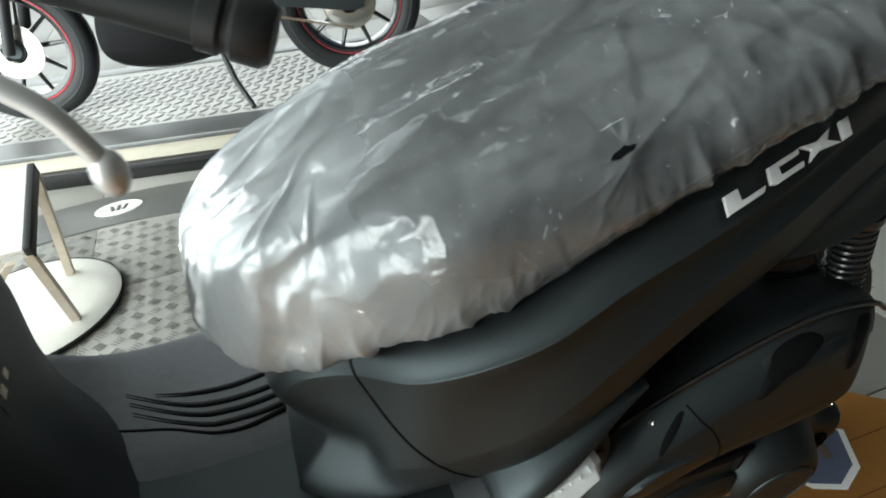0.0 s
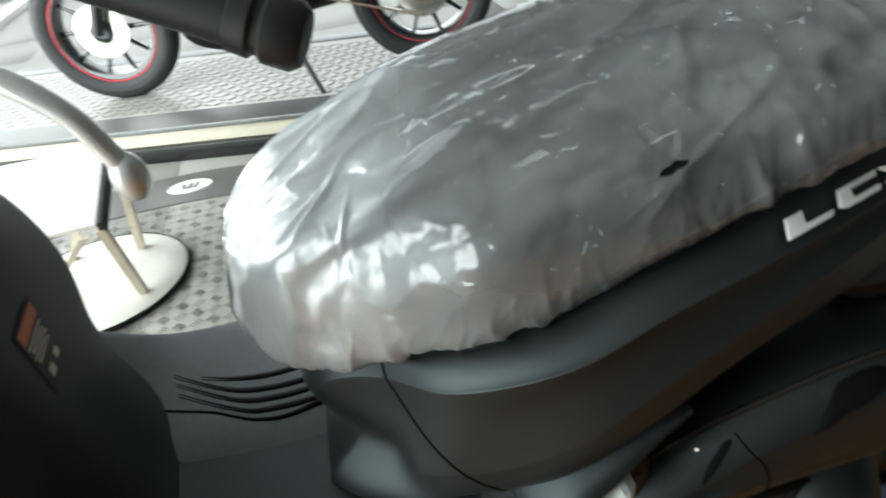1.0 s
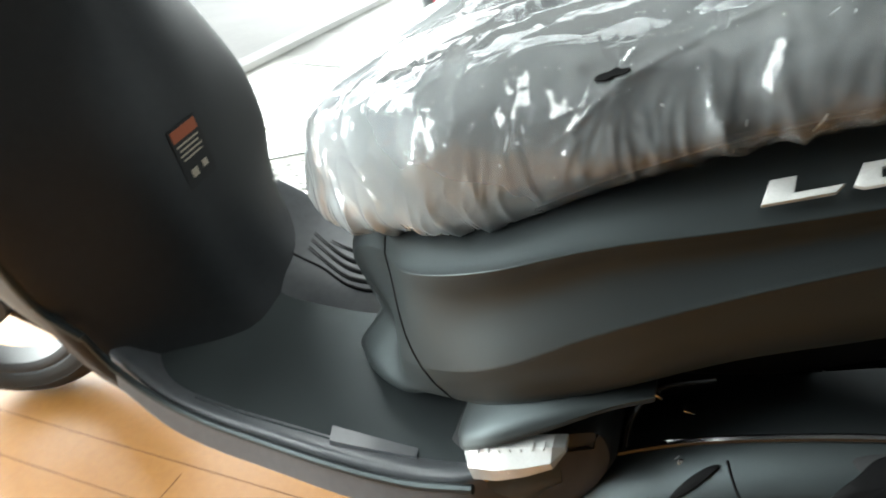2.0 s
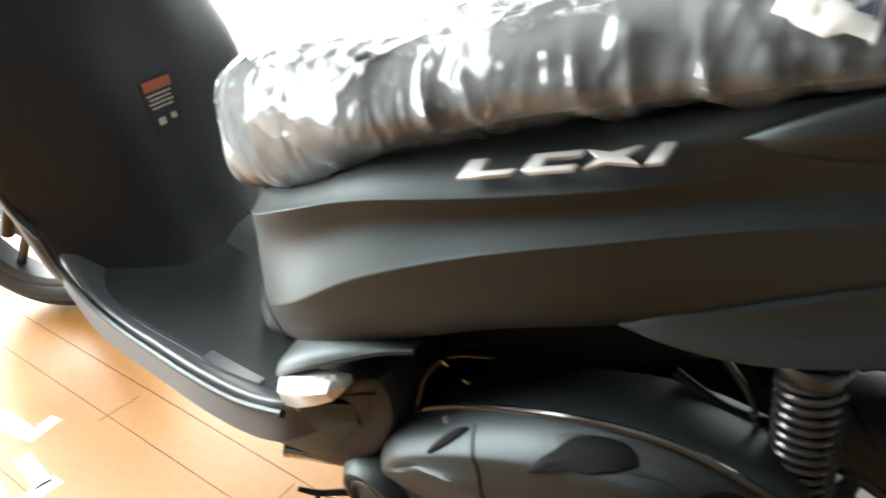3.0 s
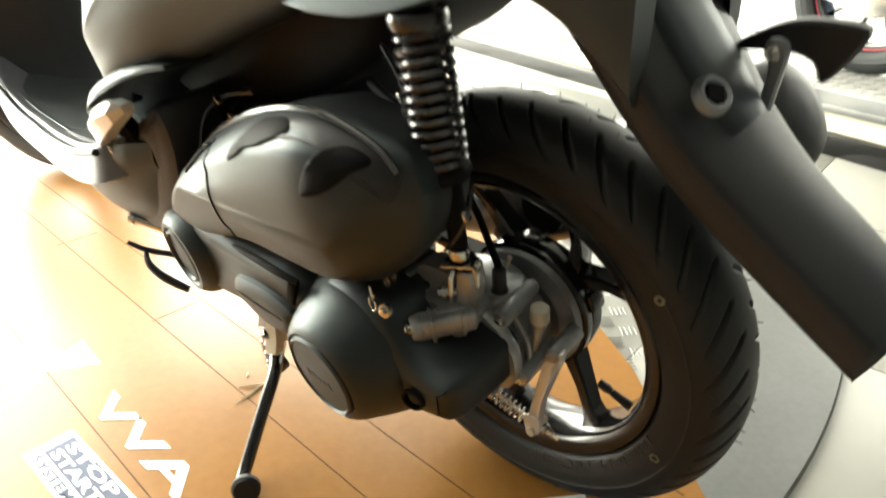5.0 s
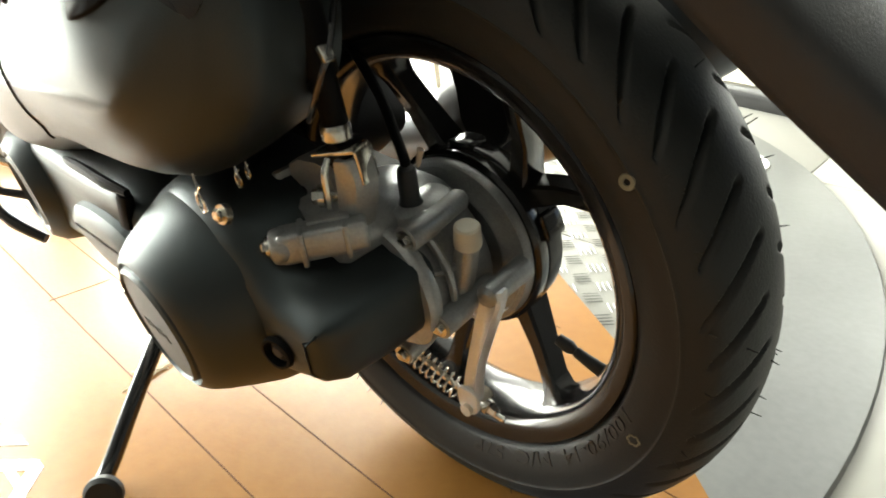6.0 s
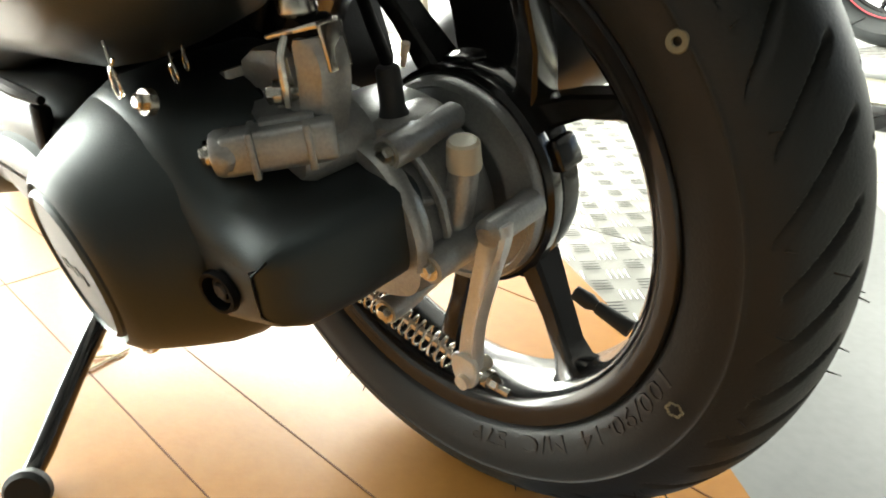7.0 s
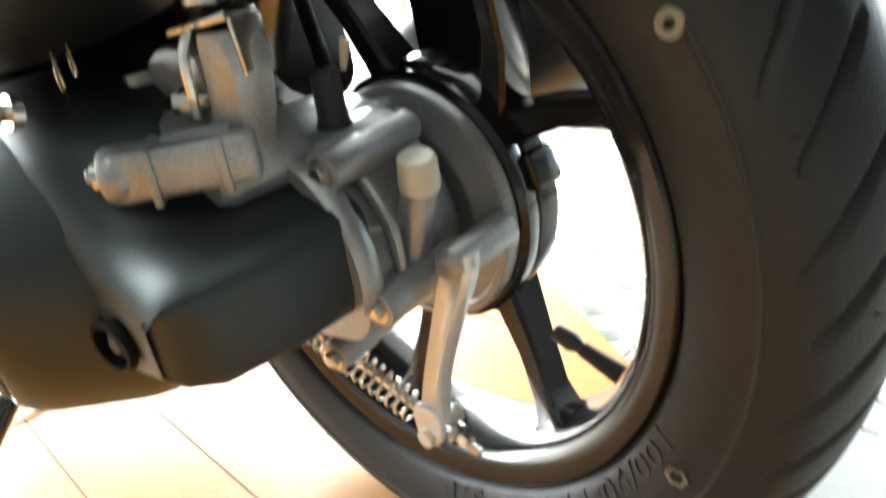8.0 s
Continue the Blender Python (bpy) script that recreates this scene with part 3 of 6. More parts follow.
for x, y, w, d, a in ((-1.33, -0.30, 0.12, 0.035, 0), (-1.26, -0.275, 0.03, 0.07, 10), (-1.37, -0.355, 0.05, 0.06, 0), (-1.16, -0.345, 0.11, 0.030, -8), (-1.10, -0.37, 0.03, 0.08, 0), (-1.17, -0.41, 0.12, 0.03, -8), (-1.04, -0.44, 0.10, 0.04, 0)):
    block((w, d, 0.0005), pose(x, y, 0.0016, 0, 0, a), bm=bm)
printed("large_mark", bm, WHITE, "large white printed strokes")
# zigzag-edged decal under the tail
zig = [(0.06, -0.06), (0.10, -0.015), (0.115, -0.03), (0.15, 0.02), (0.165, 0.005), (0.20, 0.045), (0.215, 0.02), (0.25, -0.05), (0.235, -0.075), (0.265, -0.10), (0.225, -0.175), (0.17, -0.20), (0.12, -0.175)]
printed("decal_edge", plate(zig, 0.0005, pose(0, 0, 0.0014)), WHITE, "white zigzag decal edge")
inner = [(0.155 + (x - 0.155) * 0.9, -0.075 + (y + 0.075) * 0.9) for x, y in zig]
printed("decal_ground", plate(inner, 0.0005, pose(0, 0, 0.0018)), INK, "dark decal ground")
bm = bmesh.new()
for x, y, a in ((0.12, -0.06, 60), (0.15, -0.03, 50), (0.185, -0.055, 70), (0.155, -0.10, 30), (0.20, -0.11, 75)):
    block((0.06, 0.017, 0.0005), pose(x, y, 0.0025, 0, 0, a), bm=bm)
printed("decal_strokes", bm, AMBER, "yellow decal strokes")

# a few straw slivers lying beside the side stand
def straw(x, y, turn, length):
    d = Vector((math.cos(radians(turn)), math.sin(radians(turn)), 0)) * length / 2
    sliver = new("straw", mesh_of("straw", tube([Vector((x, y, 0.0032)) - d, Vector((x + 0.001, y + 0.001, 0.0036)), Vector((x, y, 0.0032)) + d], [0.0008, 0.0017, 0.0010], 6, steps=3), STRAW))
    tagged(sliver, "thin pale straw sliver lying on the orange mat", "straw", group="straw slivers beside the stand")


for x, y, turn, length in ((-0.406, -0.188, 100, 0.075), (-0.418, -0.180, 52, 0.045), (-0.448, -0.172, 140, 0.012)):
    straw(x, y, turn, length)

# ---- round-based sign stand on the tread plate ----
sign = thing("sign_stand", "white steel sign stand with a round base and worn legs", "sign stand", at=pose(-1.357, 1.135, 0))
BASE_R = 0.262
part("base", lathe([(0, 0.020), (0.20, 0.018), (BASE_R - 0.012, 0.012), (BASE_R, 0.006), (BASE_R, -0.006)], 72), PAINTED, sign)
part("base_edge", lathe([(BASE_R + 0.001, -0.005), (BASE_R + 0.005, -0.003), (BASE_R + 0.005, 0.007), (BASE_R + 0.001, 0.009)], 72, closed=True), DARK_TRIM, sign, "dark rubber edge strip")
for (x0, y0), (x1, y1, z1) in (((0.155, -0.128), (0.188, -0.290, 0.318)), ((0.112, 0.130), (0.192, -0.01, 0.398)), ((-0.126, -0.003), (0.150, -0.300, 0.312)), ((-0.10, 0.15), (0.10, 0.06, 0.39))):
    leg = part("leg", loft([[(x + s * u * 0.011, y + s * v * 0.011, z) for u, v in ((-1, -1), (1, -1), (1, 1), (-1, 1))] for x, y, z, s in ((x0, y0, 0.014, 1), (x1, y1, z1, 1))], 1, 1, ring=True, cap=True), WORN, sign)
    part("foot_bolt", bolt((x0 + 0.004, y0 - 0.004, 0.020), (0, 0, 1), 0.006, 0.006), DARK_TRIM, sign)
TILT = Matrix.Translation((0.194, -0.152, 0.367)) @ pose(0, 0, 0, 15.7, 0, 0)
board = part("sign_board", block((0.46, 0.30, 0.014), TILT @ pose(-0.235, 0, 0.004), 0.003), WHITE, sign, "white sign board seen edge-on")
part("board_frame", block((0.018, 0.31, 0.034), TILT, 0.003), BLACK, sign, "dark board edge")
# ---- the scooter, in its own upright frame; the side stand leans it ----
scooter = thing("scooter", "matte dark grey motor scooter with film-wrapped seat leaning on its stand", "scooter", at=pose(0, 0, 0.00019, LEAN, 0, 0))

STATIONS = [
    (-0.685, [(-0.02, 0.58), (-0.04, 0.575), (-0.055, 0.56), (-0.065, 0.54), (-0.075, 0.51), (-0.08, 0.48), (-0.08, 0.44), (-0.05, 0.40)]),
    (-0.65, [(-0.045, 0.62), (-0.058, 0.615), (-0.070, 0.60), (-0.078, 0.57), (-0.10, 0.53), (-0.11, 0.49), (-0.115, 0.44), (-0.06, 0.40)]),
    (-0.60, [(-0.070, 0.642), (-0.088, 0.638), (-0.100, 0.622), (-0.108, 0.585), (-0.137, 0.515), (-0.14, 0.485), (-0.145, 0.455), (-0.09, 0.41)]),
    (-0.54, [(-0.10, 0.665), (-0.14, 0.668), (-0.165, 0.655), (-0.168, 0.615), (-0.178, 0.542), (-0.178, 0.515), (-0.168, 0.49), (-0.10, 0.45)]),
    (-0.45, [(-0.115, 0.695), (-0.17, 0.706), (-0.205, 0.70), (-0.195, 0.66), (-0.215, 0.60), (-0.21, 0.57), (-0.20, 0.535), (-0.12, 0.52)]),
    (-0.36, [(-0.12, 0.748), (-0.168, 0.742), (-0.198, 0.728), (-0.192, 0.70), (-0.212, 0.655), (-0.208, 0.61), (-0.19, 0.565), (-0.12, 0.555)]),
    (-0.26, [(-0.125, 0.778), (-0.160, 0.762), (-0.184, 0.745), (-0.178, 0.72), (-0.195, 0.695), (-0.19, 0.64), (-0.16, 0.595), (-0.10, 0.59)]),
    (-0.16, [(-0.125, 0.800), (-0.146, 0.785), (-0.164, 0.762), (-0.158, 0.74), (-0.172, 0.722), (-0.17, 0.67), (-0.15, 0.63), (-0.09, 0.625)]),
    (-0.05, [(-0.13, 0.83), (-0.135, 0.815), (-0.13, 0.78), (-0.128, 0.762), (-0.14, 0.745), (-0.14, 0.70), (-0.13, 0.665), (-0.08, 0.66)]),
    (0.08, [(-0.10, 0.855), (-0.108, 0.84), (-0.105, 0.80), (-0.103, 0.785), (-0.11, 0.77), (-0.11, 0.735), (-0.10, 0.70), (-0.06, 0.695)]),
    (0.22, [(-0.05, 0.87), (-0.06, 0.86), (-0.065, 0.83), (-0.065, 0.815), (-0.07, 0.80), (-0.07, 0.775), (-0.06, 0.75), (-0.03, 0.745)]),
]


def creased(points, at):
    """Holds the curve tight at the points named, with a neighbour close on each side."""
    p = [np.array(q, float) for q in points]
    out = []
    for i, q in enumerate(p):
        if i in at:
            out += [q + 0.16 * (p[i - 1] - q), q, q + 0.16 * (p[i + 1] - q)]
        else:
            out.append(q)
    return [tuple(q) for q in out]


BODY = loft([mirrored(creased([(x, y, z) for y, z in s], (2, 4))) for x, s in STATIONS], nu=6, nv=4, ring=True, cap=True)
for v in BODY.verts:  # the front edge is hollowed above the floor
    v.co.x += 0.046 * math.exp(-((v.co.z - 0.515) / 0.042) ** 2) * min(1, max(0, (-0.585 - v.co.x) / 0.06))
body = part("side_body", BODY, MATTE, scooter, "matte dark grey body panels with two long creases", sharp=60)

SEAT = [
    (-0.718, [(-0.0, 0.715), (-0.028, 0.710), (-0.040, 0.688), (-0.030, 0.660), (-0.0, 0.652)]),
    (-0.702, [(-0.0, 0.748), (-0.052, 0.738), (-0.068, 0.690), (-0.052, 0.652), (-0.0, 0.63)]),
    (-0.66, [(-0.0, 0.778), (-0.084, 0.765), (-0.102, 0.705), (-0.080, 0.642), (-0.0, 0.62)]),
    (-0.60, [(-0.0, 0.798), (-0.104, 0.786), (-0.128, 0.728), (-0.102, 0.658), (-0.0, 0.63)]),
    (-0.52, [(-0.0, 0.820), (-0.120, 0.810), (-0.155, 0.755), (-0.126, 0.684), (-0.0, 0.655)]),
    (-0.45, [(-0.0, 0.838), (-0.126, 0.828), (-0.163, 0.778), (-0.141, 0.705), (-0.0, 0.68)]),
    (-0.35, [(-0.0, 0.856), (-0.128, 0.846), (-0.168, 0.806), (-0.148, 0.758), (-0.0, 0.72)]),
    (-0.25, [(-0.0, 0.871), (-0.125, 0.862), (-0.164, 0.833), (-0.148, 0.797), (-0.0, 0.76)]),
    (-0.12, [(-0.0, 0.890), (-0.115, 0.882), (-0.151, 0.858), (-0.140, 0.828), (-0.0, 0.79)]),
    (0.0, [(-0.0, 0.902), (-0.105, 0.895), (-0.138, 0.875), (-0.126, 0.850), (-0.0, 0.82)]),
    (0.12, [(-0.0, 0.907), (-0.085, 0.90), (-0.112, 0.885), (-0.10, 0.865), (-0.0, 0.845)]),
    (0.19, [(-0.0, 0.90), (-0.05, 0.897), (-0.07, 0.885), (-0.06, 0.868), (-0.0, 0.862)]),
]


def ridge(p, sharp):
    """Thin ridges where a smooth noise passes nought."""
    return max(0.0, 1 - abs(noise.noise(p)) * sharp) ** 2


# long single creases of the film, end to end
CREASES = [(Vector(a), Vector(b)) for a, b in (
    ((-0.585, 0.003, 0.801), (-0.68, -0.061, 0.752)), ((-0.583, -0.017, 0.801), (-0.607, -0.111, 0.778)), ((-0.616, -0.048, 0.787), (-0.607, -0.111, 0.778)), ((-0.582, -0.094, 0.798), (-0.606, -0.112, 0.779)), ((-0.575, -0.096, 0.8), (-0.568, -0.135, 0.778)), ((-0.68, -0.061, 0.752), (-0.695, -0.076, 0.713)), ((-0.585, 0.003, 0.801), (-0.661, -0.073, 0.761)), ((-0.557, -0.097, 0.809), (-0.534, -0.128, 0.809)), ((-0.483, -0.072, 0.833), (-0.489, -0.124, 0.827)), ((-0.563, -0.148, 0.736), (-0.57, -0.129, 0.785)), ((-0.541, -0.151, 0.774), (-0.513, -0.162, 0.748)), ((-0.383, -0.156, 0.831), (-0.374, -0.129, 0.847)), ((-0.551, 0.047, 0.813), (-0.426, 0.049, 0.845)), ((-0.522, -0.081, 0.822), (-0.423, -0.014, 0.848)), ((-0.471, -0.117, 0.833), (-0.393, -0.089, 0.849)))]


def crease(p, a, b):
    """Height of a sharp roof-shaped crease that fades to both ends."""
    d = b - a
    k = (p - a).dot(d) / d.length_squared
    if not 0 < k < 1:
        return 0.0
    return max(0.0, 1 - (p - a - k * d).length / 0.0045) * min(1, 4 * k, 4 * (1 - k))


def seat_mesh(grow, nu, nv):
    rows = []
    for x, s in SEAT:
        skew = float(np.interp(x, [-0.718, -0.702, -0.66, -0.60, -0.52], [0.045, 0.036, 0.022, 0.010, 0.0]))
        drop = float(np.interp(x, [-0.718, -0.66, -0.52], [0.012, 0.012, 0.0]))
        ring = [(x, y, z) for y, z in s] + [(x, -y, z) for y, z in reversed(s[1:-1])]
        ring = [(x_, y + skew * min(1, max(0, (z - 0.62) / 0.08)), z - drop * min(1, max(0, (z - 0.62) / 0.1))) for x_, y, z in ring]
        rows.append(spline(ring + [ring[0]], nv)[:-1])
    rows = np.array(rows)
    rows = spline(rows.reshape(len(rows), -1), nu).reshape(-1, rows.shape[1], 3)
    bm = grid(bmesh.new(), rows, ring=True, cap=True)
    bmesh.ops.recalc_face_normals(bm, faces=bm.faces)
    bm.normal_update()
    tear = Vector((-0.356, -0.150, 0.833))
    for v, n in [(v, v.normal.copy()) for v in bm.verts] if grow else ():
        p = v.co
        base = float(np.interp(p.x, [-0.7, -0.6, -0.45, -0.35, -0.25, -0.12, 0.1], [0.637, 0.657, 0.705, 0.757, 0.796, 0.828, 0.86]))
        low = min(1, max(0, 1 - (p.z - base) / 0.075)) if p.z > base - 0.03 else 0.4
        slack = 0.014 * min(1, max(0, (p.y - 0.04) / 0.08)) * min(1, max(0, (p.z - 0.70) / 0.05))
        top = min(1, max(0, (n.z - 0.25) / 0.4))
        wide = 0.003 * noise.noise(Vector((p.x * 5, p.y * 6, p.z * 4)))
        q = p + noise.noise_vector(p * 7) * 0.035
        along = 0.0020 * ridge(Vector((q.x * 5 + q.y * 9, q.y * 17 - q.x * 5, q.z * 9)), 5.0) * (0.25 + 0.75 * top)
        fine = 0.0004 * ridge(Vector((q.x * 30 - q.z * 16, q.y * 26, q.z * 17 + 5)), 4.0)
        q = p + noise.noise_vector(p * 16) * 0.012
        pucker = low * (0.0065 * ridge(Vector((q.x * 21 + q.z * 9, q.y * 9, q.z * 3)), 2.2) + 0.0018 * ridge(Vector((q.x * 70 + 9, q.y * 30, q.z * 9)), 2.5))
        star = 0.0
        d = p - tear
        if 0.004 < d.length < 0.075:
            a = math.atan2(d.z + 0.6 * abs(d.y), d.x)
            star += 0.0016 * (1 - d.length / 0.075) * ridge(Vector((a * 3.2, 7, d.length * 14)), 4.0)
        star += 0.0032 * sum(crease(p, a, b) for a, b in CREASES)
        v.co += n * (grow + 0.002 + slack + wide + along + fine + pucker + star)
    return bm


seat = part("seat", seat_mesh(0, 5, 6), VINYL, scooter, "long black vinyl seat under clear film", sharp=80)
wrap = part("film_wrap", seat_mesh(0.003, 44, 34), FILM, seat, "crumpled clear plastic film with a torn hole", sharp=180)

# torn hole: a dark lens of bare seat with a curled film edge
TORN = surface(wrap)
hole, out, _, _ = TORN.find_nearest(Vector((-0.356, -0.152, 0.834)))
HOLE = Matrix.Translation(hole + out * 0.002) @ out.to_track_quat("Z", "Y").to_matrix().to_4x4()
part("torn_hole", pillow([(-0.011, -0.003), (-0.007, 0.001), (-0.002, 0.002), (0.003, 0.005), (0.007, 0.003), (0.012, 0.0035), (0.009, -0.001), (0.002, -0.0015), (-0.003, -0.004)], [(0, -0.004), (0, 0.0005)], HOLE @ pose(0, 0, 0, 0, 0, 15)), SHADOW, seat, "dark torn hole in the film")
CORNERS = [Vector(q) for q in ((-0.068, -0.140, 0.874), (-0.018, -0.146, 0.868), (-0.050, -0.050, 0.905), (0.004, -0.062, 0.905))]


def on_tag(u, v, lift):
    p = (CORNERS[0] * (1 - u) + CORNERS[1] * u) * (1 - v) + (CORNERS[2] * (1 - u) + CORNERS[3] * u) * v
    q, n, _, _ = TORN.find_nearest(p)
    return q + (n if n.z > 0 else -n) * (0.003 + lift + 0.004 * max(0, noise.noise(Vector((u * 3, v * 3, 2)))) + 0.006 * (1 - v) ** 3)


paper = part("paper_tag", grid(bmesh.new(), [[on_tag(u, v, 0) for v in np.linspace(0, 1, 14)] for u in np.linspace(0, 1, 14)]), WHITE, seat, "white paper tag with a bar code tucked on the film", sharp=180)
for k in range(9):
    a, w = 0.50 + 0.045 * k, 0.010 + 0.008 * (k % 3)
    part("code_bar", grid(bmesh.new(), [[on_tag(u, v, 0.0012) for v in np.linspace(0.12, 0.42, 6)] for u in (a, a + w)]), INK, paper)
paper.modifiers.new("thickness", "SOLIDIFY").thickness = 0.001
# joint between the front corner piece and the side panel
SKIN = surface(body)
part("panel_joint", tube(laid(SKIN, spline([(-0.597, -0.094, 0.645), (-0.600, -0.110, 0.628), (-0.590, -0.130, 0.600), (-0.560, -0.160, 0.560), (-0.525, -0.178, 0.530), (-0.492, -0.190, 0.510)], 8)), 0.0016, 6), SHADOW, body)

# rear wheel
AXLE = Vector((0, 0, 0.268))


def tyre_rings(radius, width, n, grooves):
    """Rows of points round a tyre; grooves sink the tread."""
    half = [(0.178, 0.030), (0.1895, 0.0335), (0.1935, 0.0405), (0.200, 0.0450), (0.212, 0.0495), (0.2245, 0.0508), (0.2275, 0.0520), (0.2305, 0.0508), (0.240, 0.0482), (0.250, 0.0425), (0.258, 0.032), (0.2635, 0.018), (0.2655, 0.0)]
    half = [(r - 0.2655 + radius, w * width / 0.051) for r, w in half]
    prof = spline(half + [(r, -w) for r, w in reversed(half[:-1])], 8 if grooves else 4)
    length = np.r_[0, np.cumsum(np.hypot(*np.diff(prof, axis=0).T))]
    mid = length[-1] / 2
    rows = []
    for i in range(n):
        a = 2 * math.pi * i / n
        row = []
        for (r, w), s in zip(prof, length):
            u = abs(s - mid)
            sink = 0.0
            if grooves and u < 0.066:
                k = a * grooves / (2 * math.pi) + (u / 0.052) ** 1.6 * 1.15 + (0.5 if s > mid else 0.0)
                lane = int(math.floor(k)) % 2
                d = abs(k - math.floor(k) - 0.5) * 2
                lo, hi = ((0.008, 0.060), (0.012, 0.055))[lane]
                wide = 0.27 - 0.10 * abs(u - 0.04) / 0.03
                if lo < u < hi and d < wide:
                    sink = 0.0065 * min(1, (wide - d) / 0.13) * min(1, (u - lo) / 0.006, (hi - u) / 0.006)
            row.append((math.cos(a) * (r - sink), -w, math.sin(a) * (r - sink)))
        rows.append(row)
    return rows


wheel = part("rear_wheel", grid(bmesh.new(), [[AXLE + Vector(p) for p in row] for row in tyre_rings(0.2655, 0.051, 1500, 44)], around=True), RUBBER, scooter, "black tubeless tyre with slanted grooves and fine moulding hairs")
bm = lathe([(0.180, 0.0335), (0.1885, 0.0345), (0.1905, 0.0365), (0.188, 0.0385), (0.182, 0.0372), (0.1765, 0.0355), (0.171, 0.031), (0.168, 0.024), (0.1665, 0.0), (0.168, -0.024), (0.1765, -0.0355), (0.188, -0.0385), (0.1905, -0.0365), (0.1885, -0.0345), (0.180, -0.0335), (0.173, -0.02), (0.1725, 0.0), (0.173, 0.02)], 144, side(*AXLE), closed=True)
rim = part("rim", bm, RIM, wheel, "gloss black cast rim")

# spokes lean out from the hub to the rim
SPOKES = [(45, 69), (43, 26), (-50, -53), (-98, -100), (-150, -148), (164, 160), (112, 113)]
for root, tip in SPOKES:
    rows = []
    for k, (r, w, d, y) in enumerate([(0.066, 0.013, 0.019, 0.030), (0.085, 0.011, 0.016, 0.028), (0.12, 0.0085, 0.013, 0.018), (0.15, 0.0085, 0.012, 0.008), (0.163, 0.012, 0.014, 0.004), (0.170, 0.019, 0.018, 0.002)]):
        a = radians(root + (tip - root) * (r - 0.066) / 0.104)
        c, across = Vector((r * math.cos(a), y, r * math.sin(a))), Vector((-math.sin(a), 0, math.cos(a)))
        ring = [(-w, -d * 0.8), (-w * 0.7, -d), (w * 0.7, -d), (w, -d * 0.8), (w, d * 0.8), (w * 0.7, d), (-w * 0.7, d), (-w, d * 0.8)]
        rows.append([AXLE + c + across * u + Vector((0, v, 0)) for u, v in ring])
    part("spoke", grid(bmesh.new(), rows, ring=True, cap=True), RIM, wheel)
bm = lathe([(0.0, -0.052), (0.05, -0.052), (0.07, -0.045), (0.083, -0.036), (0.085, -0.018), (0.0835, -0.015), (0.085, -0.012), (0.085, -0.003), (0.0815, 0.0), (0.079, 0.0)], 96, side(*AXLE))
part("hub_drum", bm, RIM, wheel, "gloss black brake drum hub")
for a in (20, 92, 164, 236, 308):
    c = AXLE + Vector((0.085 * math.cos(radians(a)), 0.024, 0.085 * math.sin(radians(a))))
    part("hub_lug", block((0.024, 0.026, 0.010), Matrix.Translation(c) @ pose(0, 0, 0, 0, 90 - a, 0), 0.0045), RIM, wheel)
valve = part("valve", tube([(0.152, -0.014, 0.203), (0.138, -0.0145, 0.208), (0.128, -0.014, 0.211)], [0.006, 0.005, 0.0045], 12), RUBBER, wheel, "black rubber valve stem with cap")
part("valve_cap", tube([(0.1275, -0.014, 0.2115), (0.122, -0.014, 0.213), (0.111, -0.014, 0.2165)], [0.0035, 0.0058, 0.005], 12), BLACK, valve)
part("paint_dot", lathe([(0.0020, 0.0), (0.0024, 0.001), (0.0050, 0.001), (0.0055, 0)], 20, Matrix.Translation((0.1855, -0.0517, 0.393)) @ Vector((0.05, -1, 0.06)).to_track_quat("Z", "Y").to_matrix().to_4x4()), PALE, wheel, "small pale paint ring")
bm = bmesh.new()
for a in range(0, 360, 60):
    for b in (-55, 10, 65):
        c = radians(a + b)
        block((0.0016, 0.0012, 0.0007), Matrix.Translation((0.1995 + 0.0034 * math.cos(radians(a)) + 0.0015 * math.cos(c), -0.0522, 0.190 + 0.0034 * math.sin(radians(a)) + 0.0015 * math.sin(c))) @ Vector((0.05, -1, -0.03)).to_track_quat("Z", "Y").to_matrix().to_4x4() @ pose(0, 0, 0, 0, 0, a + b + 90), bm=bm)
part("paint_mark", bm, PALE, wheel, "pale yellow inspection mark")


def on_sidewall(radius, start):
    """Bends writing round the near sidewall, feet towards the hub."""
    def turn(p):
        a = radians(start) - p.x * 1.55 / radius
        r = radius + p.y
        w = float(np.interp(r, [0.186, 0.196, 0.212, 0.228, 0.24], [0.036, 0.043, 0.0495, 0.051, 0.0485]))
        return AXLE + Vector((r * math.cos(a), -w - 0.0004 - p.z, r * math.sin(a)))
    return turn


part("tyre_size_writing", letters("100/90-14  M/C  57P", 0.0165, 0.0008, Matrix(), on_sidewall(0.1945, -17)), LETTER, wheel, "moulded tyre size writing")
bm = bmesh.new()
rng = random.Random(4)
for k in range(110):
    a, u = rng.uniform(0, 2 * math.pi), rng.choice((0.047, 0.030, -0.030, 0.0, -0.047))
    r = {0.047: 0.243, 0.03: 0.2585, 0.0: 0.2655}[abs(u)]
    d = Vector((math.cos(a), -u * (8 if abs(u) > 0.04 else 3), math.sin(a))).normalized()
    p = AXLE + Vector((r * math.cos(a), -u, r * math.sin(a)))
    tube([p, p + d * rng.uniform(0.004, 0.008) + Vector((0, 0, rng.uniform(-0.002, 0.002)))], [0.0006, 0.0003], 4, bm)
tagged(part("moulding_hairs", bm, RUBBER, wheel), kind="stuff")

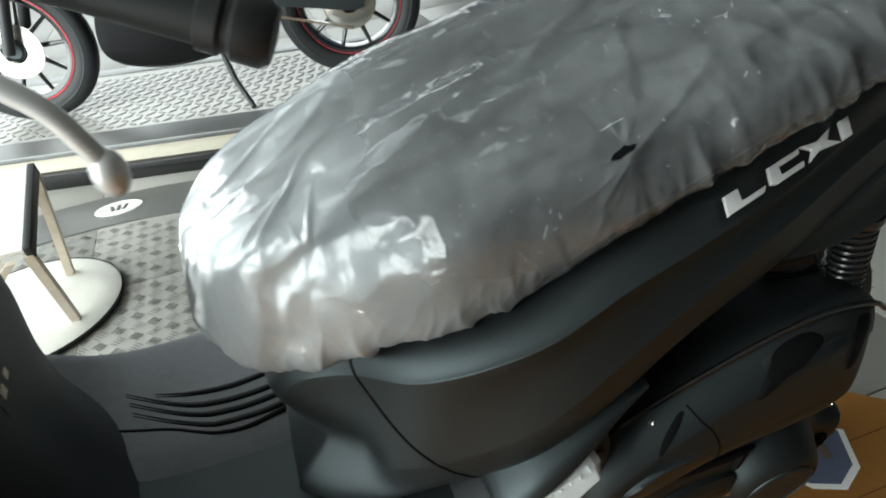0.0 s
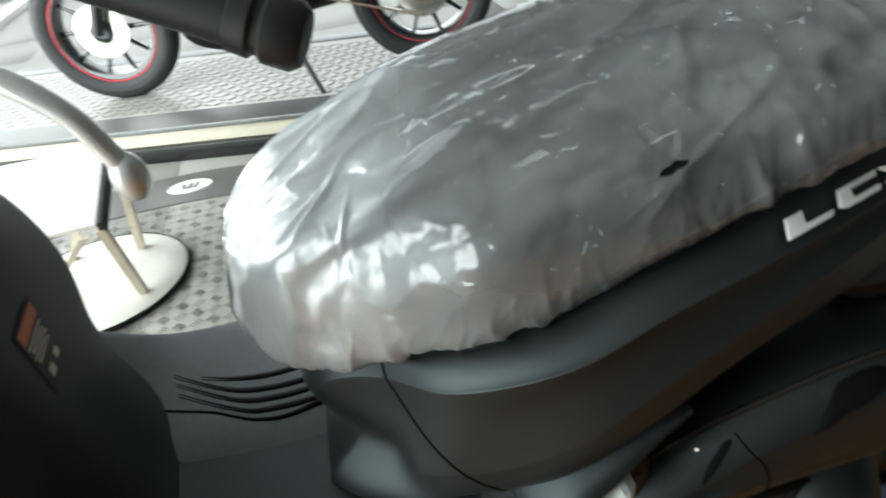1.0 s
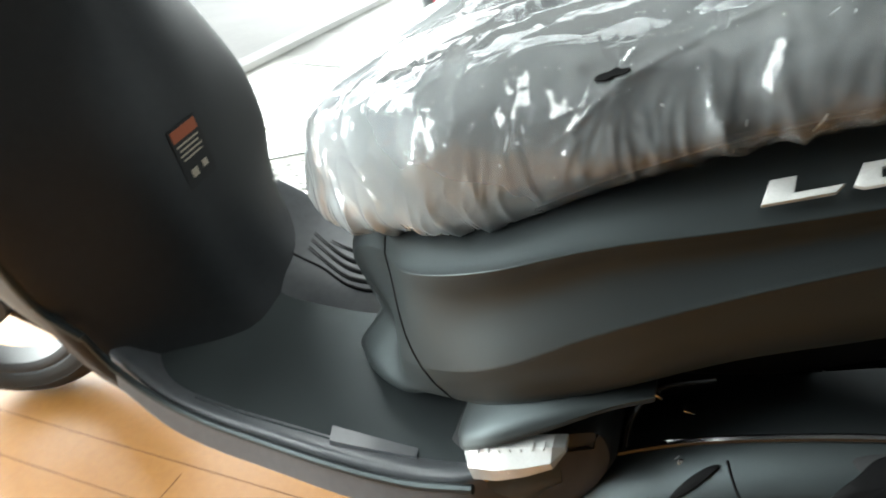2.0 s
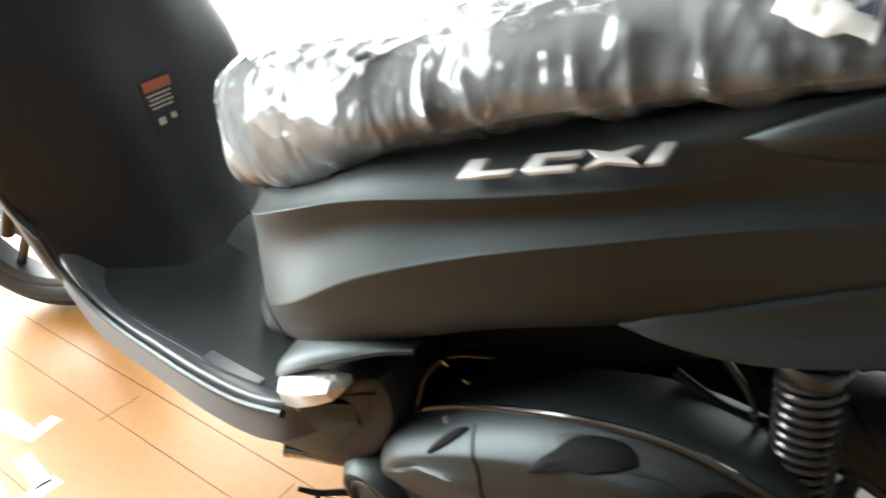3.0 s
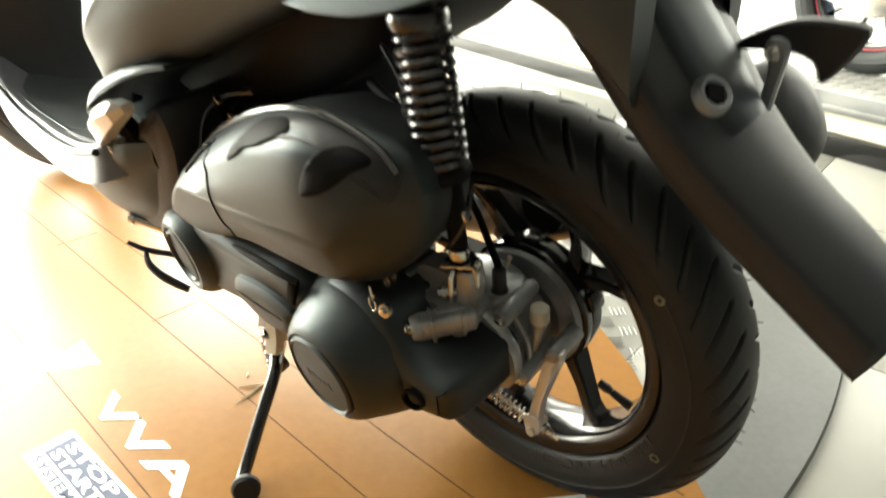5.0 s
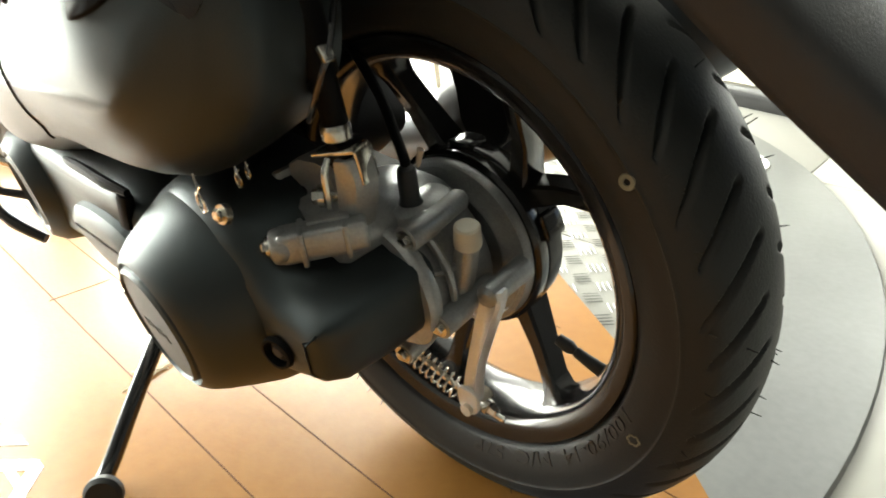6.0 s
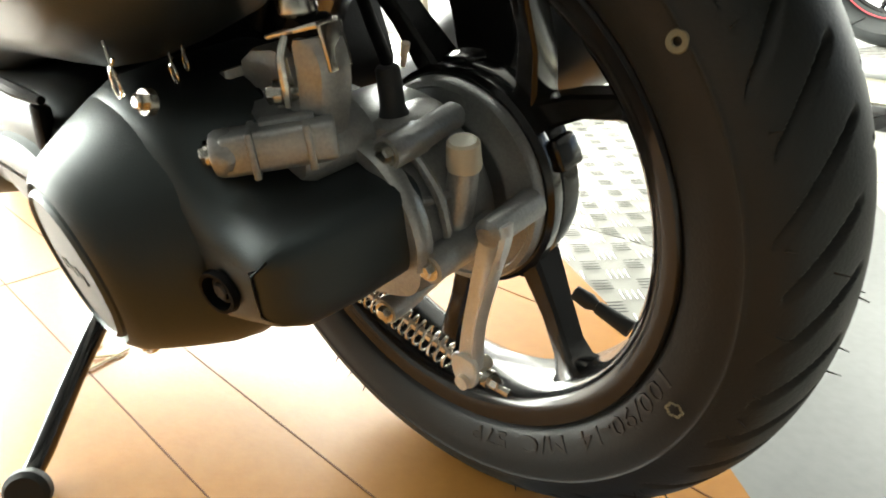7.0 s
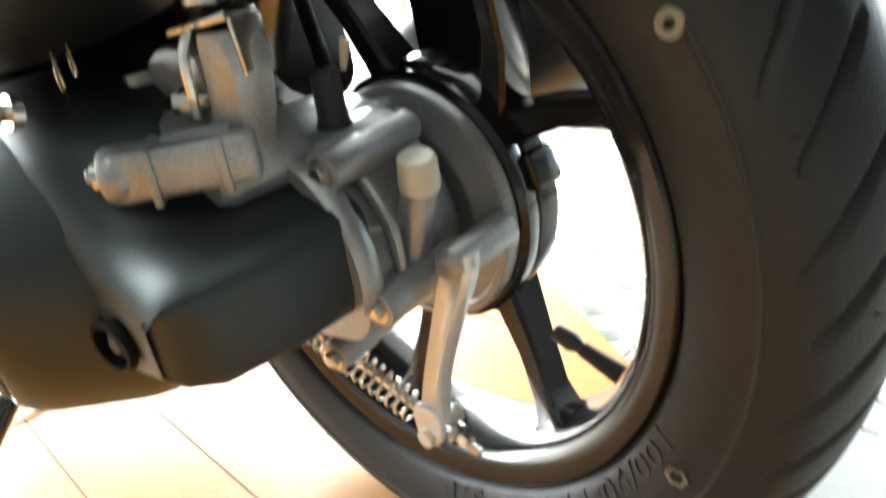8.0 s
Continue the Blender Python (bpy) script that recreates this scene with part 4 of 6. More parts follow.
# brake panel, gearbox and drive case
brake = part("brake_panel", lathe([(0.0, 0.016), (0.030, 0.015), (0.034, 0.0115), (0.050, 0.0105), (0.053, 0.0125), (0.057, 0.0125), (0.0595, 0.0105), (0.072, 0.0095), (0.0735, 0.0115), (0.0775, 0.0110), (0.0790, 0.008), (0.0795, -0.004)], 96, side(0, 0.002, 0.268)), ALLOY, scooter, "dull grey drum brake backing plate")
gearbox = part("gearbox", pillow([(-0.075, 0.325), (-0.04, 0.345), (0.0, 0.345), (0.02, 0.335), (0.040, 0.316), (0.053, 0.293), (0.058, 0.268), (0.053, 0.242), (0.03, 0.228), (-0.03, 0.225), (-0.07, 0.27)], [(0.008, 0.018), (0.0, 0.03), (0.0, 0.062), (0.002, 0.080), (0.003, 0.098)], side(0, 0, 0)), ALLOY, scooter, "bare cast alloy final drive gearbox")
FLANGE = [(-0.015, 0.343), (0.013, 0.337), (0.038, 0.325), (0.056, 0.303), (0.0615, 0.280), (0.059, 0.262)]
part("joint_flange", loft([[(x * k, y, 0.268 + (z - 0.268) * k) for y, k in ((-0.092, 0.90), (-0.092, 1.02), (-0.095, 1.05), (-0.103, 1.05), (-0.106, 1.02), (-0.106, 0.90))] for x, z in FLANGE], 5, 1, ring=True, cap=True), ALLOY, gearbox)
part("casting_rib", tube([(x * 0.97, -0.076, 0.268 + (z - 0.268) * 0.97) for x, z in FLANGE[1:]], [0.002, 0.0034, 0.0036, 0.0034, 0.002], 8, steps=5), ALLOY, gearbox)
part("casting_rib", tube([(0.044, -0.095, 0.300), (0.052, -0.075, 0.296), (0.054, -0.045, 0.294)], 0.003, 8, steps=4), ALLOY, gearbox)
for k, (x0, z0, r) in enumerate(((0.039, 0.331, 0.0105), (0.062, 0.262, 0.0105), (0.014, 0.212, 0.0095))):
    part("bolt_boss", tube([(x0, -0.098, z0), (x0 - 0.001, -0.070, z0 + 0.001), (x0 - 0.001, -0.068, z0 + 0.001), (x0 - 0.004, -0.034, z0 + 0.003), (x0 - 0.004, -0.030, z0 + 0.003)], [r, r, r * 0.88, r * 0.85, r * 0.6], 16), ALLOY, gearbox)
    part("bolt", bolt((x0, -0.098, z0), (0.1, -1, 0), 0.0052, 0.005), STEEL, gearbox)
part("filler_neck", tube([(0.046, -0.062, 0.262), (0.054, -0.057, 0.288), (0.0585, -0.054, 0.312)], [0.013, 0.0105, 0.0095], 14, steps=4), ALLOY, gearbox)
part("filler_cap", lathe([(0, 0.0112), (0.0085, 0.0112), (0.0102, 0.0095), (0.0112, -0.006), (0.0105, -0.0085), (0, -0.0085)], 24, pose(0.0588, -0.054, 0.318, 6, 8, 0)), CREAM, gearbox, "cream plastic filler cap")
# rear casting: flat roof, a barrel with a bolted end, fins below
wall = part("casting_wall", pillow([(-0.052, 0.348), (-0.052, 0.366), (-0.045, 0.371), (-0.043, 0.385), (-0.030, 0.392), (-0.008, 0.394), (0.006, 0.390), (0.012, 0.348)], [(0, 0.100), (0, 0.124), (0.0015, 0.127)], side(0, 0, 0), n=0), ALLOY, gearbox, "upright cast wall with a notched ear")
part("casting_ear", pillow([(-0.060, 0.352), (-0.060, 0.364), (-0.053, 0.367), (-0.051, 0.380), (-0.043, 0.381), (-0.042, 0.352)], [(0, 0.118), (0, 0.136), (0.0015, 0.138)], side(0, 0, 0), n=0), ALLOY, wall)
# near-black disc painted in place of a shaded hole
part("drilled_hole", lathe([(0.0, 0.0006), (0.0036, 0.0006), (0.0038, 0.0)], 16, side(-0.030, -0.127, 0.366)), SHADOW, wall)
BARREL = Matrix.Translation((0.010, -0.146, 0.3485)) @ pose(0, 0, 0, 0, 0, 54)
barrel = part("casting_arm", block((0.062, 0.022, 0.023), BARREL, 0.004, segments=3), ALLOY, gearbox, "square cast arm with a bolted end")
part("raised_pad", block((0.034, 0.005, 0.012), BARREL @ pose(0.004, 0.0110, 0.0), 0.0018), ALLOY, barrel)
part("raised_pad", block((0.030, 0.010, 0.004), BARREL @ pose(0.006, 0.004, 0.012), 0.0015), ALLOY, barrel)
part("end_flange", lathe([(0.0, 0.004), (0.009, 0.004), (0.0115, 0.003), (0.013, 0.0), (0.013, -0.006), (0.011, -0.009)], 24, BARREL @ pose(-0.032, 0, 0, 0, -90, 0)), ALLOY, barrel)
part("bolt", bolt(BARREL @ Vector((-0.037, 0, 0.001)), BARREL.to_3x3() @ Vector((-1, 0, 0)), 0.0052, 0.005), STEEL, barrel)
part("drain_plug", lathe([(0.0, 0.004), (0.0055, 0.004), (0.0062, 0.002), (0.0062, -0.006)], 16, BARREL @ pose(-0.020, 0.006, -0.013, 150, 0, 0)), BLACK, barrel)
for k in (-0.014, 0.016):
    part("casting_fin", block((0.004, 0.026, 0.026), BARREL @ pose(k, 0, -0.001), 0.0012), ALLOY, barrel)
part("casting_body", pillow([(-0.062, 0.318), (-0.064, 0.352), (-0.050, 0.362), (-0.020, 0.364), (0.010, 0.356), (0.024, 0.338), (0.010, 0.320)], [(0, 0.09), (0, 0.134), (0.004, 0.140), (0.012, 0.1405)], side(0, 0, 0), n=4), ALLOY, gearbox)
lug = part("shock_bracket", loft([[(x0, -0.126, z), (x0 + 0.003, -0.130, z), (x1 - 0.003, -0.126, z), (x1, -0.122, z), (x1 + 0.001, -0.106, z), (x0, -0.106, z)] for x0, x1, z in ((-0.012, 0.020, 0.328), (-0.003, 0.018, 0.338), (0.004, 0.021, 0.352), (0.010, 0.027, 0.368), (0.012, 0.030, 0.384), (0.013, 0.028, 0.396), (0.015, 0.026, 0.400))], 4, 2, ring=True, cap=True), ALLOY, gearbox, "thick cast alloy lug under the shock absorber")
part("clip_top", block((0.036, 0.020, 0.0032), pose(0.0105, -0.118, 0.4035, 0, -10, 16), 0.001), STEEL, lug, "bent plated clip over the lug")
part("clip_leg", block((0.0028, 0.018, 0.024), pose(0.0285, -0.112, 0.394, 0, -6, 12), 0.0008), STEEL, lug)
part("clip_leg", tube([(0.012, -0.130, 0.402), (0.0115, -0.135, 0.392), (0.0115, -0.136, 0.376), (0.009, -0.135, 0.366)], [0.0022, 0.0026, 0.0024, 0.0018], 8, steps=3), STEEL, lug)
stud = part("bolt", bolt((-0.003, -0.131, 0.3705), (-0.75, -0.65, 0), 0.0056, 0.007), STEEL, lug)
part("bolt_shank", tube([(-0.004, -0.131, 0.3705), (0.010, -0.119, 0.3705)], 0.0055, 12), STEEL, lug)
part("breather", lathe([(0.0, 0.020), (0.0062, 0.020), (0.0075, 0.018), (0.0078, -0.004), (0.010, -0.012), (0.0, -0.012)], 20, pose(0.0195, -0.070, 0.353, 4, 4, 0)), BLACK, gearbox, "black rubber breather stub")
part("breather_seat", pillow([(0.0, 0.040), (0.012, 0.085), (0.030, 0.086), (0.034, 0.05), (0.022, 0.030)], [(0, 0), (0.001, 0.010), (0.005, 0.013)], pose(0, 0, 0.330) @ Matrix.Scale(-1, 4, (0, 1, 0)), n=4), ALLOY, gearbox)
part("breather_hose", tube([(0.0195, -0.070, 0.369), (0.012, -0.064, 0.376), (-0.008, -0.052, 0.388), (-0.035, -0.040, 0.415), (-0.08, -0.035, 0.46), (-0.12, -0.05, 0.49)], 0.0042, 10, steps=6), SHADOW, gearbox)
part("wire_stub", tube([(0.022, -0.060, 0.370), (0.027, -0.060, 0.384)], [0.0016, 0.0028], 8), WORN, gearbox)

# brake arm, its pin and return spring
arm = part("brake_arm", loft([[(x - w, y - 0.004, z), (x - w * 0.72, y - 0.007, z), (x - w * 0.2, y - 0.0045, z), (x + w * 0.4, y - 0.0045, z), (x + w * 0.75, y - 0.007, z), (x + w, y - 0.004, z), (x + w, y + 0.004, z), (x - w, y + 0.004, z)] for x, y, z, w in ((0.079, -0.050, 0.277, 0.0085), (0.077, -0.053, 0.264, 0.0105), (0.072, -0.059, 0.238, 0.0085), (0.066, -0.066, 0.205, 0.007), (0.063, -0.069, 0.180, 0.0078), (0.062, -0.070, 0.168, 0.008))], 4, 1, ring=True, cap=True), PLATED, scooter, "bright plated brake arm")
part("camshaft", tube([(0.076, -0.01, 0.272), (0.0765, -0.058, 0.271), (0.077, -0.062, 0.271)], [0.011, 0.010, 0.006], 14), ALLOY, arm)
part("arm_clevis", pillow([(-0.009, 0.014), (0.009, 0.014), (0.010, -0.004), (0.0, -0.0125), (-0.010, -0.004)], [(0, 0), (0, 0.003), (0.001, 0.004)], side(0.062, -0.074, 0.166)), PLATED, arm)
part("pin", tube([(0.062, -0.082, 0.161), (0.062, -0.052, 0.161)], 0.0055, 18), WORN, arm)
part("adjuster_nut", bolt((0.075, -0.066, 0.160), (1, -0.1, -0.1), 0.0045, 0.010), STEEL, arm)


def coil(a, b, radius, wire, turns, n=14, m=6):
    a, b = Vector(a), Vector(b)
    d = (b - a).normalized()
    u = d.orthogonal().normalized()
    v = d.cross(u)
    return tube([a.lerp(b, k / (turns * n)) + radius * (math.cos(2 * math.pi * k / n) * u + math.sin(2 * math.pi * k / n) * v) for k in range(turns * n + 1)], wire, m)


part("return_spring", coil((-0.030, -0.080, 0.204), (0.051, -0.074, 0.172), 0.0090, 0.0010, 13), STEEL, arm)
part("brake_cable", tube([(0.092, -0.067, 0.156), (0.062, -0.069, 0.163), (-0.03, -0.080, 0.203), (-0.12, -0.10, 0.215), (-0.25, -0.13, 0.22)], 0.0028, 8, steps=5), STEEL, arm)

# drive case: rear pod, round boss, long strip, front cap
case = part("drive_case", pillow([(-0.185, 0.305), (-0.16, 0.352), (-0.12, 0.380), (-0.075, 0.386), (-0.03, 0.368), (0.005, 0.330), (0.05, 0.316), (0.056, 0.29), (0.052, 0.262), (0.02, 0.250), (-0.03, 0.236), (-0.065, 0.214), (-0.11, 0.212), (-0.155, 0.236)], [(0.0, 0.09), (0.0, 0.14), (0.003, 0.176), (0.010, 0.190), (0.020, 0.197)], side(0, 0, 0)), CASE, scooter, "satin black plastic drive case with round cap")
CAP = side(-0.084, 0, 0.300) @ pose(0, 0, 0, 4, -3, 0)
part("boss", lathe([(0.093, 0.135), (0.0935, 0.165), (0.089, 0.182), (0.078, 0.205), (0.069, 0.222), (0.063, 0.231), (0.058, 0.2355), (0.0545, 0.2375), (0.0535, 0.2345), (0.051, 0.234), (0.0, 0.234)], 72, CAP), CASE, case)
ring = part("round_cap", lathe([(0.0515, 0.231), (0.050, 0.2385), (0.0475, 0.2405), (0.046, 0.2385), (0.044, 0.2385), (0.030, 0.2397), (0.0, 0.2402)], 72, CAP), MATTE, case, "dished round cap with worn stamped writing")
bm = bmesh.new()
for k in range(5):
    block((0.004, 0.008, 0.0006), CAP @ pose(-0.018 + 0.009 * k, -0.002 + 0.002 * (k % 2), 0.2404, 0, 0, 20), bm=bm)
part("stamped_mark", bm, CASE, ring)
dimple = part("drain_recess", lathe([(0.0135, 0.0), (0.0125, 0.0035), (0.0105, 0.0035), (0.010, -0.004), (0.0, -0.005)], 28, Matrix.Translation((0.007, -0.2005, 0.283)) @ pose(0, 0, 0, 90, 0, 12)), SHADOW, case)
part("bolt", bolt((0.007, -0.198, 0.283), (0.15, -1, 0), 0.0055, 0.004), BLACK, case)
strip = part("long_cover", pillow([(-0.40, 0.335), (-0.39, 0.375), (-0.33, 0.385), (-0.25, 0.378), (-0.17, 0.375), (-0.13, 0.35), (-0.14, 0.29), (-0.19, 0.272), (-0.27, 0.268), (-0.35, 0.262), (-0.39, 0.28)], [(0.0, 0.08), (0.0, 0.16), (0.006, 0.195), (0.014, 0.206), (0.022, 0.210)], side(0, 0, 0)), CASE, scooter, "long satin grey lower drive cover")
part("raised_panel", pillow([(-0.275, 0.305), (-0.265, 0.335), (-0.20, 0.340), (-0.155, 0.325), (-0.165, 0.285), (-0.22, 0.280)], [(0.0, 0.20), (0.004, 0.216), (0.012, 0.2215), (0.022, 0.2225)], side(0, 0, 0)), CASE, strip)
front = part("front_cap", lathe([(0.066, 0.15), (0.0655, 0.195), (0.060, 0.212), (0.050, 0.222), (0.044, 0.2225), (0.042, 0.218), (0.030, 0.2195), (0.0, 0.221)], 64, side(-0.372, 0, 0.325) @ pose(0, 0, 0, 3, -6, 0)), CASE, scooter, "round satin grey fan cover")
part("rim_ring", lathe([(0.040, 0.217), (0.0385, 0.2225), (0.035, 0.2235), (0.033, 0.2195), (0.0, 0.2215)], 56, side(-0.372, 0, 0.325) @ pose(0, 0, 0, 3, -6, 0)), MATTE, front)
# near-black strips laid on for the shade between the two covers
part("gap_shade_strip", tube([(-0.262, -0.2085, 0.374), (-0.235, -0.2115, 0.377), (-0.20, -0.213, 0.378), (-0.165, -0.213, 0.376), (-0.14, -0.209, 0.372)], [0.0025, 0.0042, 0.0046, 0.0046, 0.003], 8, steps=4), SHADOW, strip, "near-black strip for the shaded gap under the air filter cover")
part("gap_shade_strip", block((0.012, 0.010, 0.034), pose(-0.156, -0.209, 0.352, 0, 18, 12), 0.003), SHADOW, strip)
for p, r in (((-0.018, -0.197, 0.383), 0.0045), ((-0.108, -0.212, 0.205), 0.0055), ((-0.165, -0.215, 0.29), 0.0055)):
    part("bolt", bolt(p, (0.1, -1, 0.3), r, 0.006), STEEL, case)
for at, s in (((-0.022, -0.205, 0.402), 1.0), ((-0.046, -0.165, 0.392), 0.75), ((-0.040, -0.160, 0.396), 0.6)):
    loop = [Vector(at) + s * Vector((0.004 * math.sin(a) - 0.001, -0.001, 0.007 * math.cos(a) - 0.008)) for a in np.linspace(0.3, 2 * math.pi - 0.3, 14)]
    part("wire_loop", tube([Vector(at) + s * Vector((-0.002, 0, 0.012))] + loop + [Vector(at) + s * Vector((0.003, 0, 0.004))], 0.0008 * s + 0.0001, 6), STEEL, case)

# air filter cover over the case
AIR = [(-0.392, 0.392), (-0.372, 0.435), (-0.315, 0.478), (-0.235, 0.520), (-0.15, 0.553), (-0.075, 0.565), (-0.005, 0.552), (0.022, 0.530), (0.029, 0.495), (0.013, 0.446), (-0.024, 0.410), (-0.065, 0.392), (-0.13, 0.388), (-0.21, 0.385), (-0.30, 0.362), (-0.362, 0.365)]
bm = pillow(AIR, [(0.012, 0.10), (0.004, 0.135), (0.0, 0.165), (0.0015, 0.184), (0.011, 0.204), (0.021, 0.2175), (0.025, 0.2205), (0.033, 0.2225)], side(0, 0, 0), crown=0.009)
for v in bm.verts:
    # the outer face turns in behind an upright crease near the tail end
    back = v.co.x + 0.055 + 0.35 * (v.co.z - 0.48)
    v.co.y += 0.40 * max(0.0, (back + math.hypot(back, 0.012)) / 2) * min(1.0, max(0.0, (-v.co.y - 0.17) / 0.05))
air = part("air_filter_cover", bm, CASE, scooter, "swelling satin grey air filter cover with black recess patches")
edge = [(-0.36, -0.172, 0.448), (-0.30, -0.176, 0.490), (-0.235, -0.180, 0.523), (-0.15, -0.184, 0.555), (-0.075, -0.186, 0.567), (-0.008, -0.187, 0.553), (0.018, -0.188, 0.534)]
part("seal_rib", tube(edge, 0.0035, 8, steps=6), GLOSS, air, "gloss black sealing rib")
part("joint_line", tube(laid(surface(air), spline([(-0.258, -0.195, 0.506), (-0.250, -0.212, 0.495), (-0.238, -0.2255, 0.480), (-0.230, -0.2345, 0.455), (-0.226, -0.2325, 0.425), (-0.226, -0.2225, 0.400)], 8)), 0.0014, 6), SHADOW, air)


def pad(points, high, n=5):
    """A raised patch that follows the cover: outline laid on it, rounded shoulder, soft crown."""
    tree = surface(air)
    p = [Vector(q) for q in closed(points, n)]
    mid = sum(p, Vector()) / len(p)
    rows = []
    for k, lift in ((1.0, -0.004), (1.0, high * 0.55), (0.93, high), (0.5, high * 1.15), (0.05, high * 1.2)):
        row = []
        for q in p:
            at, out, _, _ = tree.find_nearest(mid + (q - mid) * k)
            out = out if out.y < 0.2 else -out
            row.append(at + out * lift)
        rows.append(row)
    return grid(bmesh.new(), rows, ring=True, cap=True)


# near-black patches that paint in the shaded recesses of the cover's shoulder
for outline, high in (
        ([(-0.187, -0.221, 0.509), (-0.170, -0.222, 0.518), (-0.152, -0.220, 0.529), (-0.128, -0.217, 0.536), (-0.098, -0.206, 0.551), (-0.112, -0.194, 0.558), (-0.150, -0.195, 0.548), (-0.168, -0.208, 0.533)], 0.003),
        ([(-0.066, -0.220, 0.526), (-0.066, -0.226, 0.507), (-0.042, -0.221, 0.515), (-0.023, -0.209, 0.530), (-0.006, -0.196, 0.543), (-0.032, -0.193, 0.548), (-0.055, -0.206, 0.541)], 0.003),
        ([(-0.300, -0.217, 0.462), (-0.291, -0.208, 0.477), (-0.270, -0.197, 0.496), (-0.262, -0.199, 0.497), (-0.285, -0.213, 0.473)], 0.003)):
    part("lug", pad(outline, high), SHADOW, air, "black patch for a shaded recess in the cover")
part("cover_band", pad([(-0.170, -0.198, 0.545), (-0.10, -0.190, 0.562), (-0.04, -0.188, 0.560), (0.006, -0.188, 0.545), (0.020, -0.190, 0.524), (0.014, -0.203, 0.506), (-0.006, -0.206, 0.525), (-0.05, -0.206, 0.541), (-0.10, -0.206, 0.547), (-0.15, -0.212, 0.537)], 0.0015), BLACK, air, "black band below the sealing rib")
for p in ((-0.293, -0.188, 0.482), (-0.150, -0.192, 0.541), (-0.034, -0.188, 0.543)):
    part("clip", bolt(p, (0, -0.8, 0.6), 0.0038, 0.005), STEEL, air)

# shock absorber
TOP, LOW = Vector((-0.004, -0.124, 0.650)), Vector((0.013, -0.131, 0.512))
shock = part("shock_absorber", tube([TOP, (0.0, -0.127, 0.61), LOW, (0.012, -0.122, 0.455)], [0.015, 0.015, 0.015, 0.012], 16), SHADOW, scooter, "single black coil shock absorber")
part("coil_spring", coil(TOP.lerp(LOW, 0.05), LOW.lerp(TOP, 0.04), 0.0215, 0.0034, 13, 20, 8), SPRING, shock)
part("spring_seat", lathe([(0.008, 0.006), (0.024, 0.005), (0.026, 0.0), (0.024, -0.006), (0.010, -0.010)], 28, Matrix.Translation(LOW)), SHADOW, shock)
part("spring_seat", lathe([(0.008, 0.006), (0.024, 0.005), (0.026, 0.0), (0.024, -0.008), (0.010, -0.010)], 28, Matrix.Translation((-0.002, -0.127, 0.640))), SPRING, shock)
part("rod", tube([(0.0125, -0.126, 0.505), (0.0115, -0.121, 0.455), (0.010, -0.115, 0.405)], [0.012, 0.0095, 0.0085], 12), SHADOW, shock)
part("collar", lathe([(0.006, 0.0065), (0.0095, 0.006), (0.0105, 0.003), (0.0105, -0.004), (0.008, -0.0065)], 20, Matrix.Translation((0.0105, -0.118, 0.416))), STEEL, shock)
part("eye", lathe([(0.0, 0.011), (0.010, 0.011), (0.0115, 0), (0.010, -0.011), (0.0, -0.011)], 20, side(0.012, -0.113, 0.399)), SHADOW, shock)
for p in ((0.0, -0.145, 0.520), (0.016, -0.150, 0.518), (0.012, -0.140, 0.478), (0.004, -0.135, 0.465)):
    part("bolt", bolt(p, (0.2, -1, 0.1), 0.0045, 0.006), STEEL, shock)

# side stand
stand = part("side_stand", tube([(-0.345, -0.150, 0.135), (-0.318, -0.172, 0.142), (-0.296, -0.195, 0.134), (-0.280, -0.235, 0.104), (-0.262, -0.285, 0.062), (-0.252, -0.305, 0.052)], [0.012, 0.0105, 0.0095, 0.009, 0.009, 0.0085], 14, steps=6), GLOSS, scooter, "black steel side stand swung out")
part("foot", lathe([(0, 0.007), (0.015, 0.007), (0.019, 0.003), (0.019, -0.004), (0.015, -0.007), (0, -0.007)], 24, Matrix.Translation((-0.232, -0.309, 0.057)) @ Vector((0.75, -0.55, 0.35)).to_track_quat("Z", "Y").to_matrix().to_4x4()), RUBBER, stand)
part("foot_arm", tube([(-0.254, -0.304, 0.050), (-0.244, -0.307, 0.052), (-0.234, -0.309, 0.056)], [0.008, 0.007, 0.006], 10), GLOSS, stand)
part("pivot_bracket", block((0.05, 0.022, 0.045), pose(-0.356, -0.142, 0.160, 0, 20, 10), 0.004), ALLOY, stand)
part("spring_guard", pillow([(-0.010, -0.024), (-0.012, 0.020), (-0.004, 0.026), (0.009, 0.022), (0.012, -0.018), (0.004, -0.026)], [(0, 0), (0, 0.010), (0.002, 0.013)], Matrix.Translation((-0.301, -0.170, 0.188)) @ pose(0, 0, 0, 78, 8, 10), n=3), CREAM, stand, "cream plastic guard above the stand spring")
for k in range(4):
    part("guard_rib", block((0.003, 0.004, 0.020), pose(-0.314, -0.182, 0.172 + 0.010 * k, 0, 70, 0), 0.001), CREAM, stand)
part("bolt", bolt((-0.272, -0.202, 0.225), (0, -1, 0.1), 0.005, 0.005), STEEL, stand)
part("stand_switch", block((0.030, 0.020, 0.028), pose(-0.322, -0.170, 0.128, 15, 30, 0), 0.004), BLACK, stand)
part("stand_spring", coil((-0.355, -0.165, 0.165), (-0.310, -0.188, 0.125), 0.006, 0.0013, 10), STEEL, stand)
part("bolt", bolt((-0.352, -0.158, 0.150), (0, -1, 0), 0.008, 0.007), STEEL, stand)

